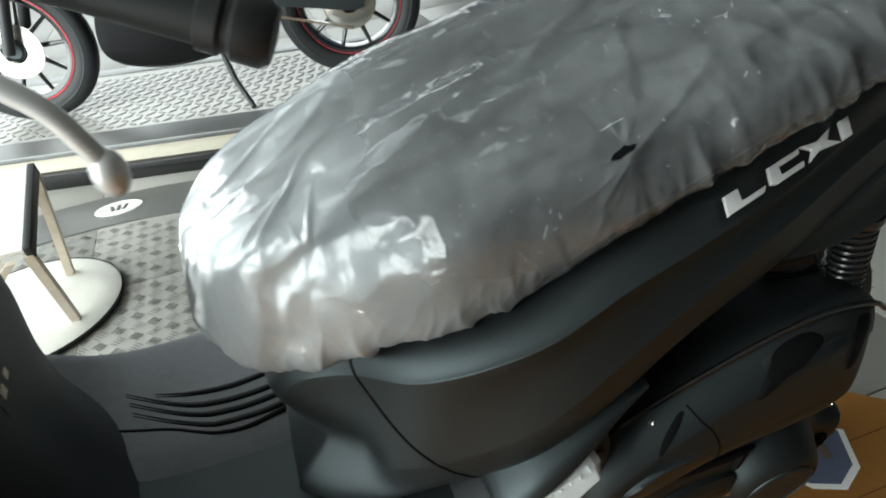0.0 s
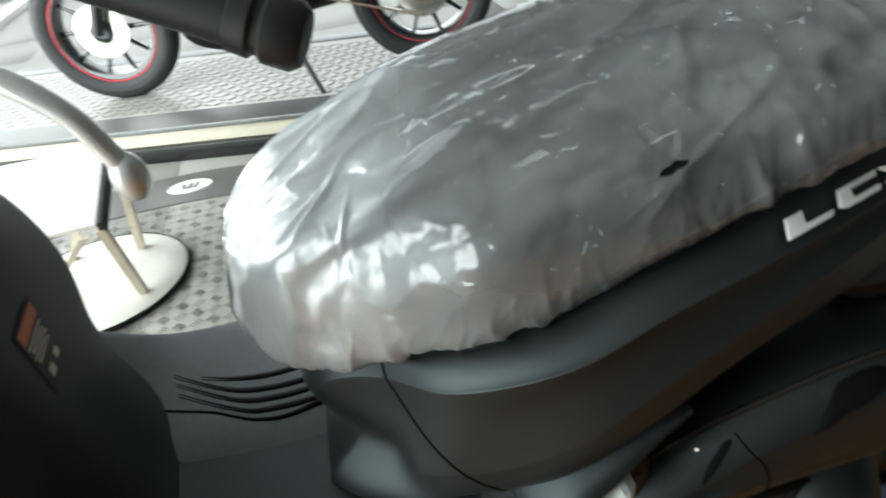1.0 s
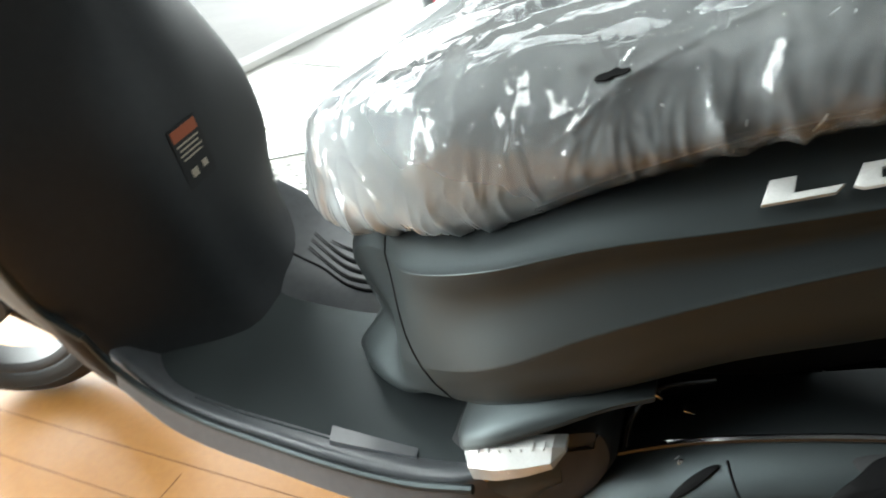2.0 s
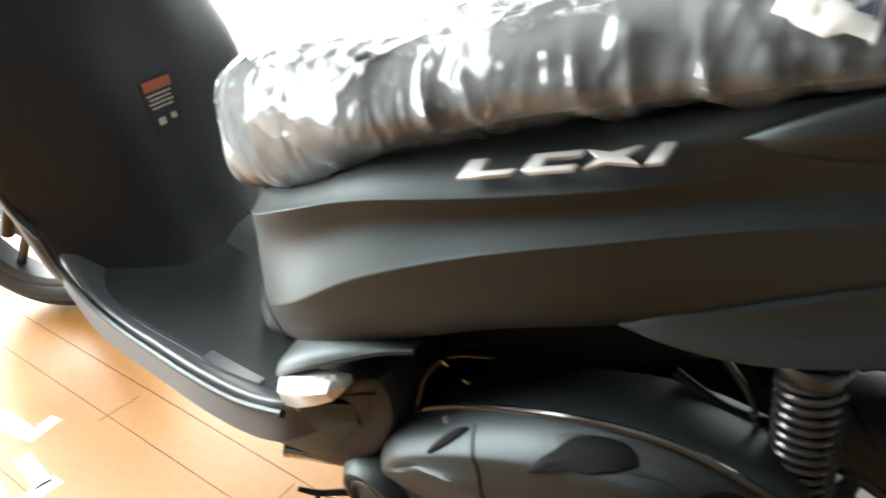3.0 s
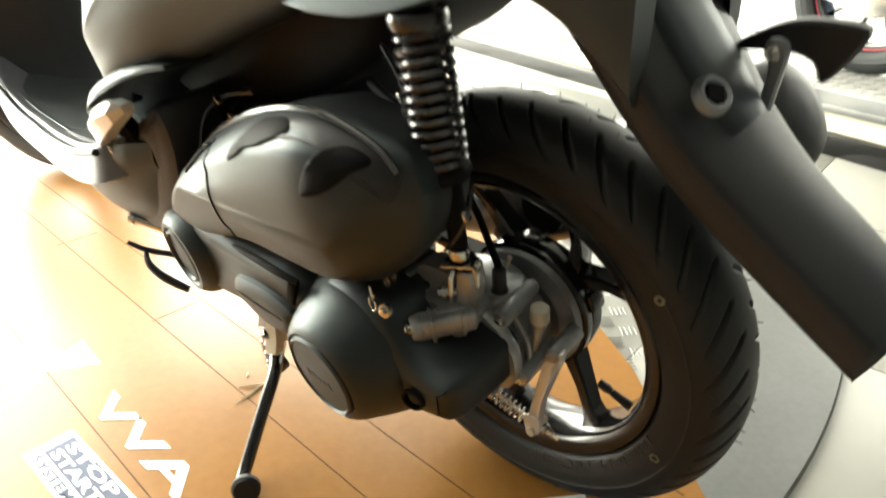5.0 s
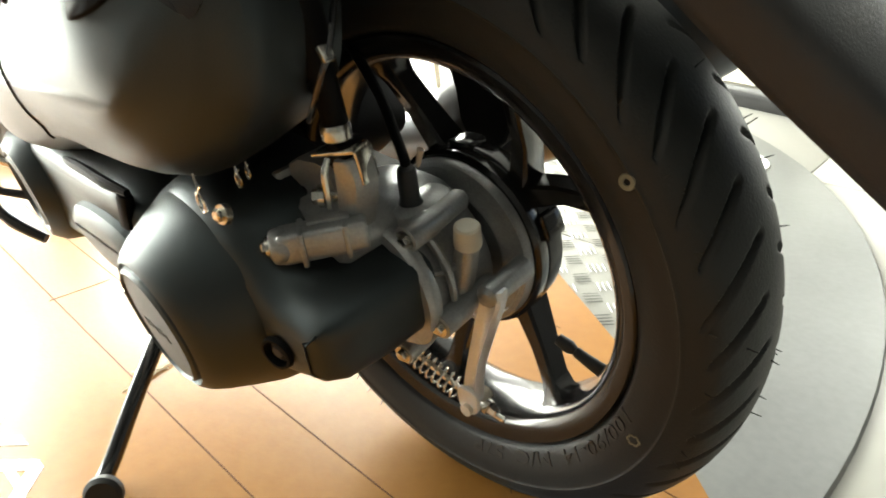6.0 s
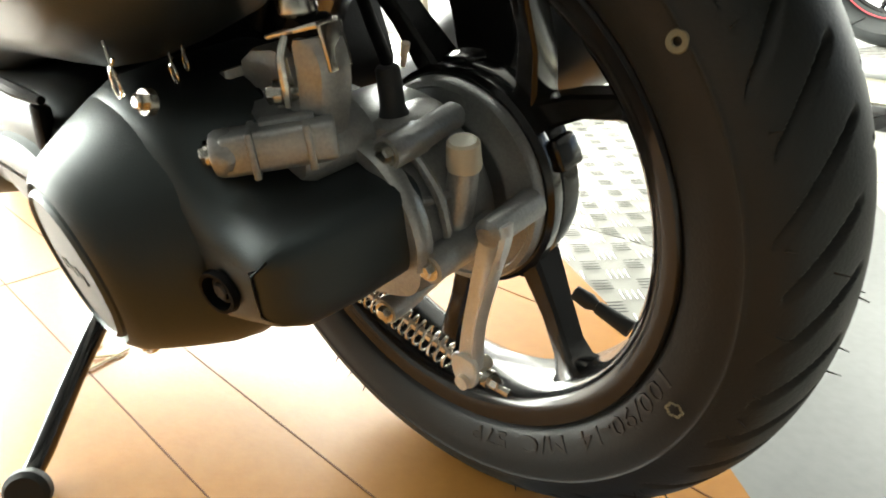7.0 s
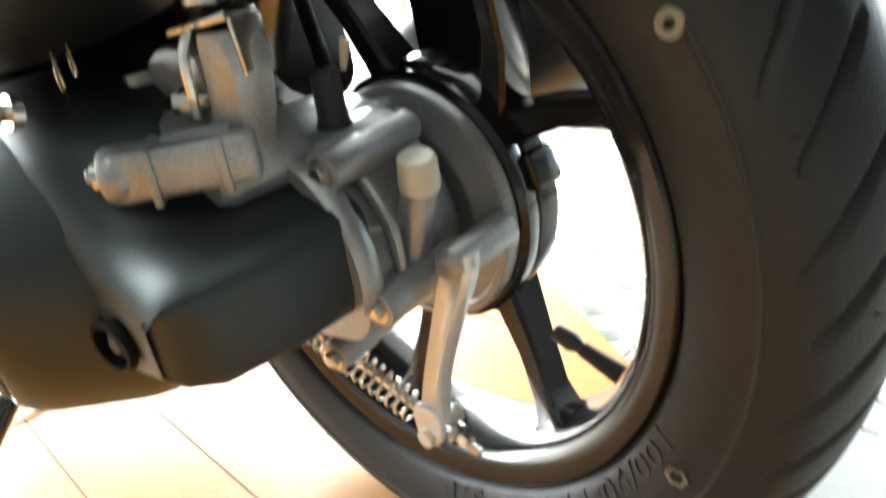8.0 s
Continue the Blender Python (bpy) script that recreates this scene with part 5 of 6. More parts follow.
# engine and inner frame between body and case, their shade in the near-black colour
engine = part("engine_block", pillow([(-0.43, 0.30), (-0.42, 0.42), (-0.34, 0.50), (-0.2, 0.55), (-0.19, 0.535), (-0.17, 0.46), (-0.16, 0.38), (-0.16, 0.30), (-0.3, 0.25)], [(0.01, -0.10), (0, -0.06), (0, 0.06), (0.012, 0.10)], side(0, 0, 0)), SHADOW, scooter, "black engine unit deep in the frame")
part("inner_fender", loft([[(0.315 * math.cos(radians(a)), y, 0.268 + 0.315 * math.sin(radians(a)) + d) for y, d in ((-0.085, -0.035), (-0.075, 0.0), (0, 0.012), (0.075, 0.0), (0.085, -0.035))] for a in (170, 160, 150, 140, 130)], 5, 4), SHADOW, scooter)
# box stretched down to close a bright gap behind the shock
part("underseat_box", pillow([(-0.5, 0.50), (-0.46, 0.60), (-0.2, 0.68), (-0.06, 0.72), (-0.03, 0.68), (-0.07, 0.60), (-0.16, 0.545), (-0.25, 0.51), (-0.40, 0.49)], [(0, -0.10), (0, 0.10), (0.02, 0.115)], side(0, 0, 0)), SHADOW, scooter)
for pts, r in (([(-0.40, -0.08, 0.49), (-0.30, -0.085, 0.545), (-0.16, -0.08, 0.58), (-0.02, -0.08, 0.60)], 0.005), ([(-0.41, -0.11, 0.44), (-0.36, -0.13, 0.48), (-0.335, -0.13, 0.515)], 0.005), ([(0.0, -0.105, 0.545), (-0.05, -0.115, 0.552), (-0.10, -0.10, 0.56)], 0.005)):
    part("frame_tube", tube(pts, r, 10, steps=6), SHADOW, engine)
for pts, r in (([(-0.365, -0.135, 0.468), (-0.31, -0.115, 0.520), (-0.21, -0.10, 0.555), (-0.09, -0.09, 0.585)], 0.0032),
               ([(-0.345, -0.172, 0.462), (-0.338, -0.158, 0.500), (-0.315, -0.140, 0.522), (-0.27, -0.128, 0.53)], 0.0026),
               ([(-0.060, -0.116, 0.606), (-0.034, -0.122, 0.575), (-0.026, -0.134, 0.545), (-0.030, -0.138, 0.50)], 0.0028),
               ([(0.034, -0.118, 0.500), (0.040, -0.132, 0.478), (0.030, -0.140, 0.452), (0.012, -0.138, 0.430)], 0.0020)):
    part("cable", tube(pts, r, 8, steps=6), GLOSS, engine, "thin black wiring")
for at, turn in (((-0.318, -0.146, 0.519), 40), ((-0.290, -0.150, 0.508), 15), ((-0.031, -0.126, 0.566), 70), ((0.038, -0.134, 0.474), 60)):
    part("cable_clip", block((0.010, 0.009, 0.004), pose(*at, 0, turn, 0), 0.001), STEEL, engine)
part("bracket", block((0.03, 0.012, 0.05), pose(-0.375, -0.145, 0.468, 0, 25, 20), 0.003), RUST, engine, "rust brown bracket")
part("bracket", block((0.045, 0.010, 0.02), pose(-0.385, -0.165, 0.435, 0, -20, 10), 0.003), CREAM, engine)
# near-black plate added to darken the view past the hub
part("dark_back_plate", pillow([(-0.068, 0.43), (-0.060, 0.375), (-0.052, 0.335), (-0.012, 0.325), (0.004, 0.36), (-0.002, 0.43)], [(0, 0), (0, 0.008), (0.002, 0.010)], side(0, 0.085, 0), n=3), SHADOW, scooter)

# tail: lower fin, lens, grab rail, mudguard
fin = part("lower_tail_cover", loft([[(x, y0, z0), (x, y0 - 0.004, (z0 + z1) / 2), (x, y1, z1), (x, y1 + 0.02, z1 + 0.004), (x, y0 + 0.03, z0 + 0.005)] for x, y0, z0, y1, z1 in ((-0.137, -0.152, 0.645, -0.152, 0.642), (-0.10, -0.150, 0.662, -0.158, 0.640), (-0.04, -0.142, 0.684, -0.155, 0.642), (0.02, -0.128, 0.708, -0.145, 0.655), (0.065, -0.118, 0.718, -0.130, 0.668), (0.10, -0.110, 0.722, -0.115, 0.655), (0.135, -0.102, 0.722, -0.103, 0.625), (0.165, -0.092, 0.712, -0.095, 0.590))], 5, 3, ring=True, cap=True), MATTE, scooter, "matte grey lower tail cover ending in a point")
mirror = fin.copy()
mirror.data = fin.data.copy()
mirror.data.transform(Matrix.Scale(-1, 4, (0, 1, 0)))
mirror.data.flip_normals()
scene.collection.objects.link(mirror)
lens = part("indicator_lens", loft([[(x, y, z + h), (x, y - 0.010 * w, z), (x, y, z - h), (x, y + 0.03, z)] for x, y, z, h, w in ((0.066, -0.112, 0.706, 0.001, 0.1), (0.09, -0.110, 0.710, 0.007, 0.8), (0.13, -0.106, 0.722, 0.013, 1), (0.18, -0.097, 0.737, 0.017, 1), (0.23, -0.080, 0.748, 0.018, 1), (0.265, -0.05, 0.753, 0.016, 0.8))], 4, 3, ring=True, cap=True), AMBER, scooter, "long amber and smoke indicator lens")
part("tail_unit", loft([mirrored([(x, -w, zt), (x, -w * 1.05, (zt + zb) / 2), (x, -w * 0.9, zb)]) for x, w, zt, zb in ((0.06, 0.085, 0.73, 0.67), (0.12, 0.085, 0.745, 0.68), (0.165, 0.080, 0.755, 0.702), (0.183, 0.070, 0.757, 0.712))], 4, 3, ring=True, cap=True), BLACK, scooter, "black tail underside")
rail = part("grab_rail", loft([[(x, y - w, z), (x, y - w * 0.6, z + h), (x, y + w * 0.7, z + h * 0.7), (x, y + w, z - h * 0.2), (x, y - w * 0.4, z - h)] for x, y, z, w, h in ((-0.070, -0.152, 0.812, 0.001, 0.001), (-0.045, -0.150, 0.818, 0.010, 0.011), (-0.01, -0.146, 0.826, 0.014, 0.019), (0.04, -0.138, 0.838, 0.016, 0.022), (0.10, -0.122, 0.852, 0.017, 0.021), (0.17, -0.092, 0.866, 0.017, 0.018), (0.23, -0.04, 0.874, 0.016, 0.016), (0.245, 0.0, 0.875, 0.016, 0.016))], 5, 4, ring=True, cap=True), CASE, scooter, "satin grey cast grab rail")

# rear mudguard flap with plate bracket
flap = part("rear_mudguard", loft([[(x - 0.010, -w, z - 0.030), (x, -w * 1.02, z - 0.004), (x + 0.004, -w * 0.8, z + 0.004), (x + 0.006, 0, z + 0.010), (x + 0.004, w * 0.8, z + 0.004), (x, w * 1.02, z - 0.004), (x - 0.010, w, z - 0.030)] for x, z, w in ((0.095, 0.690, 0.088), (0.135, 0.640, 0.086), (0.175, 0.585, 0.080), (0.215, 0.535, 0.070), (0.260, 0.492, 0.062), (0.310, 0.452, 0.060), (0.350, 0.418, 0.055))], 5, 4), BLACK, scooter, "long black plastic rear mudguard flap", sharp=50)
solid = flap.modifiers.new("thickness", "SOLIDIFY")
solid.thickness, solid.offset = 0.004, -1
part("centre_rib", loft([[(x - 0.003, -w, z), (x + 0.006, -w * 0.7, z + 0.007), (x + 0.007, w * 0.7, z + 0.008), (x - 0.003, w, z)] for x, z, w in ((0.125, 0.664, 0.045), (0.160, 0.616, 0.044), (0.195, 0.570, 0.040), (0.215, 0.545, 0.030))], 4, 3), CASE, flap, "raised grey centre panel")
part("bolt_eye", lathe([(0.0, 0.001), (0.008, 0.001), (0.0092, 0.005), (0.0120, 0.006), (0.0142, 0.004), (0.0155, -0.002)], 20, Matrix.Translation((0.204, -0.048, 0.584)) @ Vector((0.65, -0.3, 0.7)).to_track_quat("Z", "Y").to_matrix().to_4x4() @ pose(0, 0, 0, 0, 0, 20)), SATIN, flap, "pale rounded moulded bolt eye")
# near-black square painted for the shaded recess of the eye
part("bolt_recess", lathe([(0.0, 0.0058), (0.0092, 0.0058), (0.0094, 0.0)], 4, Matrix.Translation((0.204, -0.048, 0.584)) @ Vector((0.65, -0.3, 0.7)).to_track_quat("Z", "Y").to_matrix().to_4x4() @ pose(0, 0, 0, 0, 0, 20)), SHADOW, flap)
# square reflector under the tail, its face turned out and back
U = Vector((0.022, 0.013, 0.011)).normalized()
W = Vector((0.62, -0.72, -0.30)).normalized()
V = W.cross(U).normalized()
REFLECT = Matrix((U, V, U.cross(V))).transposed().to_4x4()
REFLECT.translation = (0.1775, -0.0865, 0.6855)
lamp = part("reflector_housing", block((0.036, 0.027, 0.022), REFLECT @ pose(-0.002, 0, -0.012), 0.003), BLACK, flap)
part("rear_reflector", block((0.027, 0.021, 0.006), REFLECT @ pose(0.003, 0, 0.0), 0.0012), REFLECTOR, lamp, "dull red-brown reflector")
part("reflector_edge", block((0.006, 0.023, 0.006), REFLECT @ pose(-0.0135, 0, -0.0005), 0.0012), RED, lamp, "dark red lens edge")
holder = part("plate_bracket", pillow([(0.176, 0.584), (0.196, 0.600), (0.222, 0.611), (0.250, 0.612), (0.270, 0.609), (0.268, 0.592), (0.248, 0.564), (0.238, 0.580), (0.215, 0.586)], [(0, 0), (0, 0.010), (0.003, 0.013)], side(0, 0.072, 0), n=3), BLACK, scooter, "black blade-shaped bracket behind the mudguard")
part("stay", pillow([(0.206, 0.596), (0.216, 0.600), (0.224, 0.592), (0.221, 0.560), (0.216, 0.532), (0.207, 0.536), (0.212, 0.575)], [(0, 0), (0, 0.006), (0.002, 0.008)], side(0, 0.050, 0), n=3), SATIN, holder, "grey stay with a bolt eye")
part("bolt", bolt((0.214, 0.042, 0.590), (0.5, -1, 0.2), 0.0045, 0.005), STEEL, holder)

# silencer on the far flank, rising past the wheel to a dark end cap
muffler = part("silencer", tube([(-0.34, 0.13, 0.22), (-0.22, 0.15, 0.26), (-0.10, 0.155, 0.305), (0.02, 0.155, 0.365), (0.12, 0.153, 0.437), (0.200, 0.150, 0.495)], [0.02, 0.034, 0.056, 0.062, 0.060, 0.056], 28, steps=4), PIPE, scooter, "dark satin silencer with a black end cap")
part("end_cap", lathe([(0.0, 0.020), (0.026, 0.019), (0.046, 0.014), (0.055, 0.004), (0.0575, -0.010), (0.0575, -0.030)], 40, Matrix.Translation((0.204, 0.150, 0.498)) @ Vector((0.08, -0.003, 0.058)).to_track_quat("Z", "Y").to_matrix().to_4x4()), BLACK, muffler, "black silencer end cap")
part("heat_shield", loft([[(x - 0.045 * math.cos(radians(a)) * s, 0.154 + 0.068 * math.sin(radians(a)) * s, z + 0.055 * math.cos(radians(a)) * s) for a in (-75, -45, -10, 25, 60)] for x, z, s in ((-0.09, 0.312, 0.9), (-0.04, 0.336, 1.0), (0.03, 0.374, 1.0), (0.09, 0.415, 0.95))], 4, 4), BLACK, muffler, "black heat shield over the pipe")
part("swing_arm", tube([(-0.10, 0.095, 0.30), (-0.02, 0.09, 0.275), (0.03, 0.085, 0.268)], [0.022, 0.02, 0.018], 12), BLACK, scooter)

# floorboard, front body and steering
board = part("floorboard", loft([[(x, y, z), (x, y * 0.98, z + 0.012), (x, y * 0.92, z + 0.006), (x, y * 0.80, z - 0.012), (x, y * 0.55, z - 0.030), (x, y * 0.30, z - 0.028), (x, y * 0.08, z - 0.010), (x, -y * 0.12, z + 0.004), (x, -y * 0.3, z + 0.008), (x, -y * 0.9, z + 0.008), (x, -y, z), (x, -y * 0.9, z - 0.05), (x, y * 0.9, z - 0.05)] for x, y, z in ((-0.425, -0.190, 0.468), (-0.46, -0.222, 0.456), (-0.49, -0.240, 0.448), (-0.55, -0.243, 0.436), (-0.64, -0.238, 0.428), (-0.74, -0.228, 0.424), (-0.83, -0.222, 0.428), (-0.90, -0.216, 0.445), (-0.965, -0.205, 0.490))], 5, 3, ring=True, cap=True), STEP, scooter, "black plastic step-through floorboard", sharp=60)
TOP_SIDE = surface(board)
for line in ([(-0.835, 0.122), (-0.791, 0.109), (-0.75, 0.102), (-0.715, 0.102), (-0.66, 0.106)], [(-0.870, 0.132), (-0.80, 0.093), (-0.758, 0.081), (-0.71, 0.078), (-0.65, 0.082)],
             [(-0.866, 0.116), (-0.788, 0.072), (-0.745, 0.062), (-0.699, 0.061), (-0.64, 0.066)], [(-0.862, 0.098), (-0.776, 0.051), (-0.732, 0.043), (-0.689, 0.043), (-0.63, 0.050)]):
    part("step_line", tube(laid(TOP_SIDE, spline([(x, y, 0.45) for x, y in line], 8)), [0.0006, 0.0016, 0.0016, 0.0016], 6), SHADOW, board)
    part("step_ledge", tube([q + Vector((0, 0.0045, 0.0004)) for q in laid(TOP_SIDE, spline([(x, y, 0.45) for x, y in line], 8))], [0.0006, 0.0032, 0.0036, 0.0036], 8), BLACK, board)
for k in range(3):
    y = -0.200 + 0.026 * k
    part("step_line", tube(laid(TOP_SIDE, spline([(-0.60, y, 0.45), (-0.70, y + 0.003, 0.44), (-0.80, y + 0.006, 0.44), (-0.86, y + 0.01, 0.45)], 6)), 0.0018, 6), CASE, board)
pad_rows = [[q + Vector((0, 0, h)) for q in laid(TOP_SIDE, [(x0 + (x1 - x0) * k, y, 0.45) for k in np.linspace(0, 1, 12)])] for y, x0, x1, h in ((-0.206, -0.66, -0.555, 0.0), (-0.204, -0.66, -0.555, 0.004), (-0.15, -0.69, -0.575, 0.005), (-0.10, -0.715, -0.60, 0.005), (-0.072, -0.725, -0.615, 0.004), (-0.070, -0.725, -0.615, 0.0))]
part("rubber_pad", grid(bmesh.new(), pad_rows), STEP, board, "grey-black ribbed rubber foot pad", sharp=50)
part("edge_trim", tube([(-0.478, -0.246, 0.455), (-0.55, -0.248, 0.440), (-0.64, -0.243, 0.432), (-0.74, -0.233, 0.428), (-0.83, -0.226, 0.433), (-0.90, -0.220, 0.452), (-0.955, -0.214, 0.490), (-0.975, -0.213, 0.54)], 0.005, 8, steps=6), CASE, board, "satin grey edge moulding")
part("floor_joint", tube(laid(TOP_SIDE, spline([(-0.90, 0.082, 0.45), (-0.847, 0.071, 0.44), (-0.814, 0.061, 0.44), (-0.769, 0.038, 0.44), (-0.726, 0.031, 0.44), (-0.66, 0.043, 0.44)], 8)), [0.0018, 0.002, 0.0022, 0.003, 0.0048], 8), SHADOW, board)
part("floor_slit", tube(laid(TOP_SIDE, [(-0.679, 0.012, 0.44), (-0.685, -0.030, 0.44)]), 0.0013, 6), SHADOW, board)
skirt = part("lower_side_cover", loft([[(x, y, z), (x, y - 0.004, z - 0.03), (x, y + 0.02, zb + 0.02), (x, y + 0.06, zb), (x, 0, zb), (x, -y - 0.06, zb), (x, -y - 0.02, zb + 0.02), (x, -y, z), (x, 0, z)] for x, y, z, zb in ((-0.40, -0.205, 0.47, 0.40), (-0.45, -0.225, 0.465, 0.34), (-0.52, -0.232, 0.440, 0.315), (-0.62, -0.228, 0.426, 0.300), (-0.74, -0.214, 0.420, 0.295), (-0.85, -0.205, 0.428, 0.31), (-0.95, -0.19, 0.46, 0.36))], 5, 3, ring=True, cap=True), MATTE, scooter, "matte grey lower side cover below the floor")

# hood over the folded passenger peg
part("peg_hood", loft([[(x, y + 0.055, z + h), (x, y + 0.012, z + h * 0.55), (x, y + 0.001, z + 0.002), (x, y, z - 0.001), (x, y + 0.004, z - 0.004), (x, y + 0.055, z - 0.006)] for x, y, z, h in ((-0.497, -0.216, 0.496, 0.010), (-0.484, -0.233, 0.503, 0.022), (-0.45, -0.237, 0.526, 0.024), (-0.40, -0.226, 0.550, 0.020), (-0.355, -0.209, 0.566, 0.010), (-0.318, -0.196, 0.573, 0.002))], 4, 3, ring=True, cap=True), MATTE, scooter, "matte grey fairing hood over the foot peg")
peg = part("foot_peg", loft([[(x, y - 0.009 * k, z - w), (x, y - 0.014 * k, z + w * 0.25), (x, y - 0.004, z + w), (x, y + 0.010, z + w), (x, y + 0.010, z - w)] for x, y, z, w, k in ((-0.489, -0.222, 0.476, 0.008, 0.3), (-0.480, -0.228, 0.480, 0.021, 1.0), (-0.452, -0.232, 0.495, 0.0205, 1.2), (-0.424, -0.232, 0.509, 0.0175, 1.2), (-0.398, -0.230, 0.520, 0.0125, 1.0), (-0.388, -0.224, 0.523, 0.005, 0.3))], 1, 1, ring=True, cap=True), PLATED, scooter, "bright polished folding foot peg", sharp=20)
for k in range(7):
    part("peg_rib", block((0.0022, 0.010, 0.002), pose(-0.468 + 0.0105 * k, -0.2345, 0.5075 + 0.0042 * k, 0, -22, 0), 0.0006), PLATED, peg)
part("peg_bracket", block((0.045, 0.020, 0.030), pose(-0.452, -0.204, 0.474, 0, 20, 0), 0.006), SHADOW, peg)
part("bolt", bolt((-0.470, -0.226, 0.455), (0, -1, 0), 0.006, 0.006), STEEL, peg)
part("rear_step_cover", pillow([(-0.50, 0.455), (-0.47, 0.47), (-0.40, 0.51), (-0.36, 0.52), (-0.35, 0.47), (-0.38, 0.40), (-0.44, 0.33), (-0.53, 0.31), (-0.56, 0.40)], [(0, 0.10), (0, 0.185), (0.006, 0.20), (0.02, 0.207)], side(0, 0, 0)), BLACK, scooter, "black inner step cover")
pedal = part("centre_stand_pedal", tube([(-0.40, -0.12, 0.235), (-0.47, -0.165, 0.285), (-0.545, -0.213, 0.321)], 0.0085, 12, steps=4), STEEL, scooter, "plated centre stand pedal tube")
part("tube_end", lathe([(0.0, 0.002), (0.0055, 0.002), (0.0085, 0.004), (0.0098, 0.001), (0.0098, -0.006)], 20, Matrix.Translation((-0.545, -0.213, 0.321)) @ Vector((-0.075, -0.048, 0.036)).to_track_quat("Z", "Y").to_matrix().to_4x4()), STEEL, pedal)
part("pedal_step", tube([(-0.40, -0.16, 0.25), (-0.45, -0.205, 0.285), (-0.475, -0.232, 0.300), (-0.4926, -0.248, 0.316)], [0.006, 0.0048, 0.0042, 0.0032], 8, steps=4), BLACK, pedal, "thin black bent step")
part("pedal_step", tube([(-0.478, -0.234, 0.302), (-0.462, -0.242, 0.288), (-0.44, -0.236, 0.270), (-0.415, -0.22, 0.25)], [0.0030, 0.0050, 0.0065, 0.0055], 8, steps=4), BLACK, pedal)

# inner leg shield, with a swelling middle
SHIELD = []
for z, xm, w, x_near, x_far in ((0.39, -0.835, 0.20, -0.925, -0.865), (0.425, -0.862, 0.20, -0.955, -0.900), (0.47, -0.890, 0.205, -0.985, -0.960), (0.54, -0.908, 0.21, -1.0, -0.962), (0.62, -0.915, 0.215, -1.004, -0.945), (0.70, -0.916, 0.218, -1.004, -0.955), (0.78, -0.922, 0.21, -1.0, -0.985), (0.87, -0.935, 0.17, -1.0, -1.0), (0.94, -0.95, 0.12, -0.99, -0.99)):
    SHIELD.append([(x_near - 0.03, -w - 0.005, z), (x_near, -w, z), ((x_near + xm) / 2 - 0.006, -w * 0.75, z), (xm, -w * 0.35, z), (xm + 0.004, 0, z), (xm, w * 0.35, z), ((x_far + xm) / 2, w * 0.75, z), (x_far, w * 0.93, z), (x_far - 0.03, w * 0.96, z)])
shield = part("inner_leg_shield", loft(SHIELD, 5, 4), INNER, scooter, "broad black inner leg shield", sharp=70)
part("shield_edge", tube([(-0.975, -0.213, 0.535), (-1.012, -0.217, 0.58), (-1.018, -0.222, 0.66), (-1.018, -0.222, 0.76), (-1.01, -0.205, 0.84), (-1.005, -0.17, 0.90)], 0.006, 8, steps=6), CASE, shield, "satin grey shield edge")
spot, facing, _, _ = surface(shield).find_nearest(Vector((-0.915, 0.006, 0.668)))
facing = facing if facing.x > 0 else -facing
STUCK = Matrix.Translation(spot + facing * 0.001) @ (Vector((1, 0, 0)).rotation_difference(facing)).to_matrix().to_4x4()
label = part("warning_label", block((0.0012, 0.056, 0.082), STUCK), BLACK, shield, "small dark warning label with an orange band")
part("label_band", block((0.0012, 0.048, 0.015), STUCK @ pose(0.0008, 0, 0.031)), ORANGE_INK, label)
for k in range(4):
    part("label_line", block((0.0008, 0.043 - 0.006 * (k % 2), 0.0022), STUCK @ pose(0.0009, -0.001, 0.017 - 0.0065 * k)), WORN, label)
part("label_mark", block((0.0008, 0.012, 0.011), STUCK @ pose(0.0009, -0.010, -0.024)), WORN, label)
part("label_mark", block((0.0008, 0.010, 0.009), STUCK @ pose(0.0009, 0.012, -0.022)), WORN, label)
apron = part("front_apron", loft([[(-1.03, -w, z), (-1.10, -w * 0.98, z), (-1.17, -w * 0.8, z), (xf + 0.03, -w * 0.4, z), (xf, 0, z), (xf + 0.03, w * 0.4, z), (-1.17, w * 0.8, z), (-1.10, w * 0.98, z), (-1.03, w, z)] for z, w, xf in ((0.50, 0.19, -1.22), (0.60, 0.215, -1.36), (0.70, 0.225, -1.46), (0.80, 0.215, -1.45), (0.90, 0.17, -1.32), (0.97, 0.11, -1.17))], 5, 4), MATTE, scooter, "matte grey front apron", sharp=70)

# steering, turned to the left: bar, grip, lever
bar = part("handlebar", tube([(-0.971, 0.056, 0.992), (-0.891, 0.006, 1.037), (-0.791, -0.039, 1.037), (-0.731, -0.062, 1.02)], 0.012, 12, steps=5), SHADOW, scooter, "black handlebar turned to the left")
grip = part("grip", tube([(-0.781, -0.043, 1.034), (-0.711, -0.071, 1.013), (-0.626, -0.102, 0.979)], [0.0185, 0.0165, 0.0175], 20, steps=4), RUBBER, bar, "black rubber hand grip")
part("bar_end", lathe([(0.012, -0.030), (0.0205, -0.026), (0.021, -0.014), (0.018, -0.011), (0.018, -0.008), (0.0215, -0.005), (0.0215, 0.012), (0.017, 0.018), (0.0, 0.019)], 28, Matrix.Translation((-0.609, -0.1075, 0.972)) @ Vector((0.87, -0.32, -0.36)).to_track_quat("Z", "Y").to_matrix().to_4x4()), BLACK, grip, "black bar end weight")
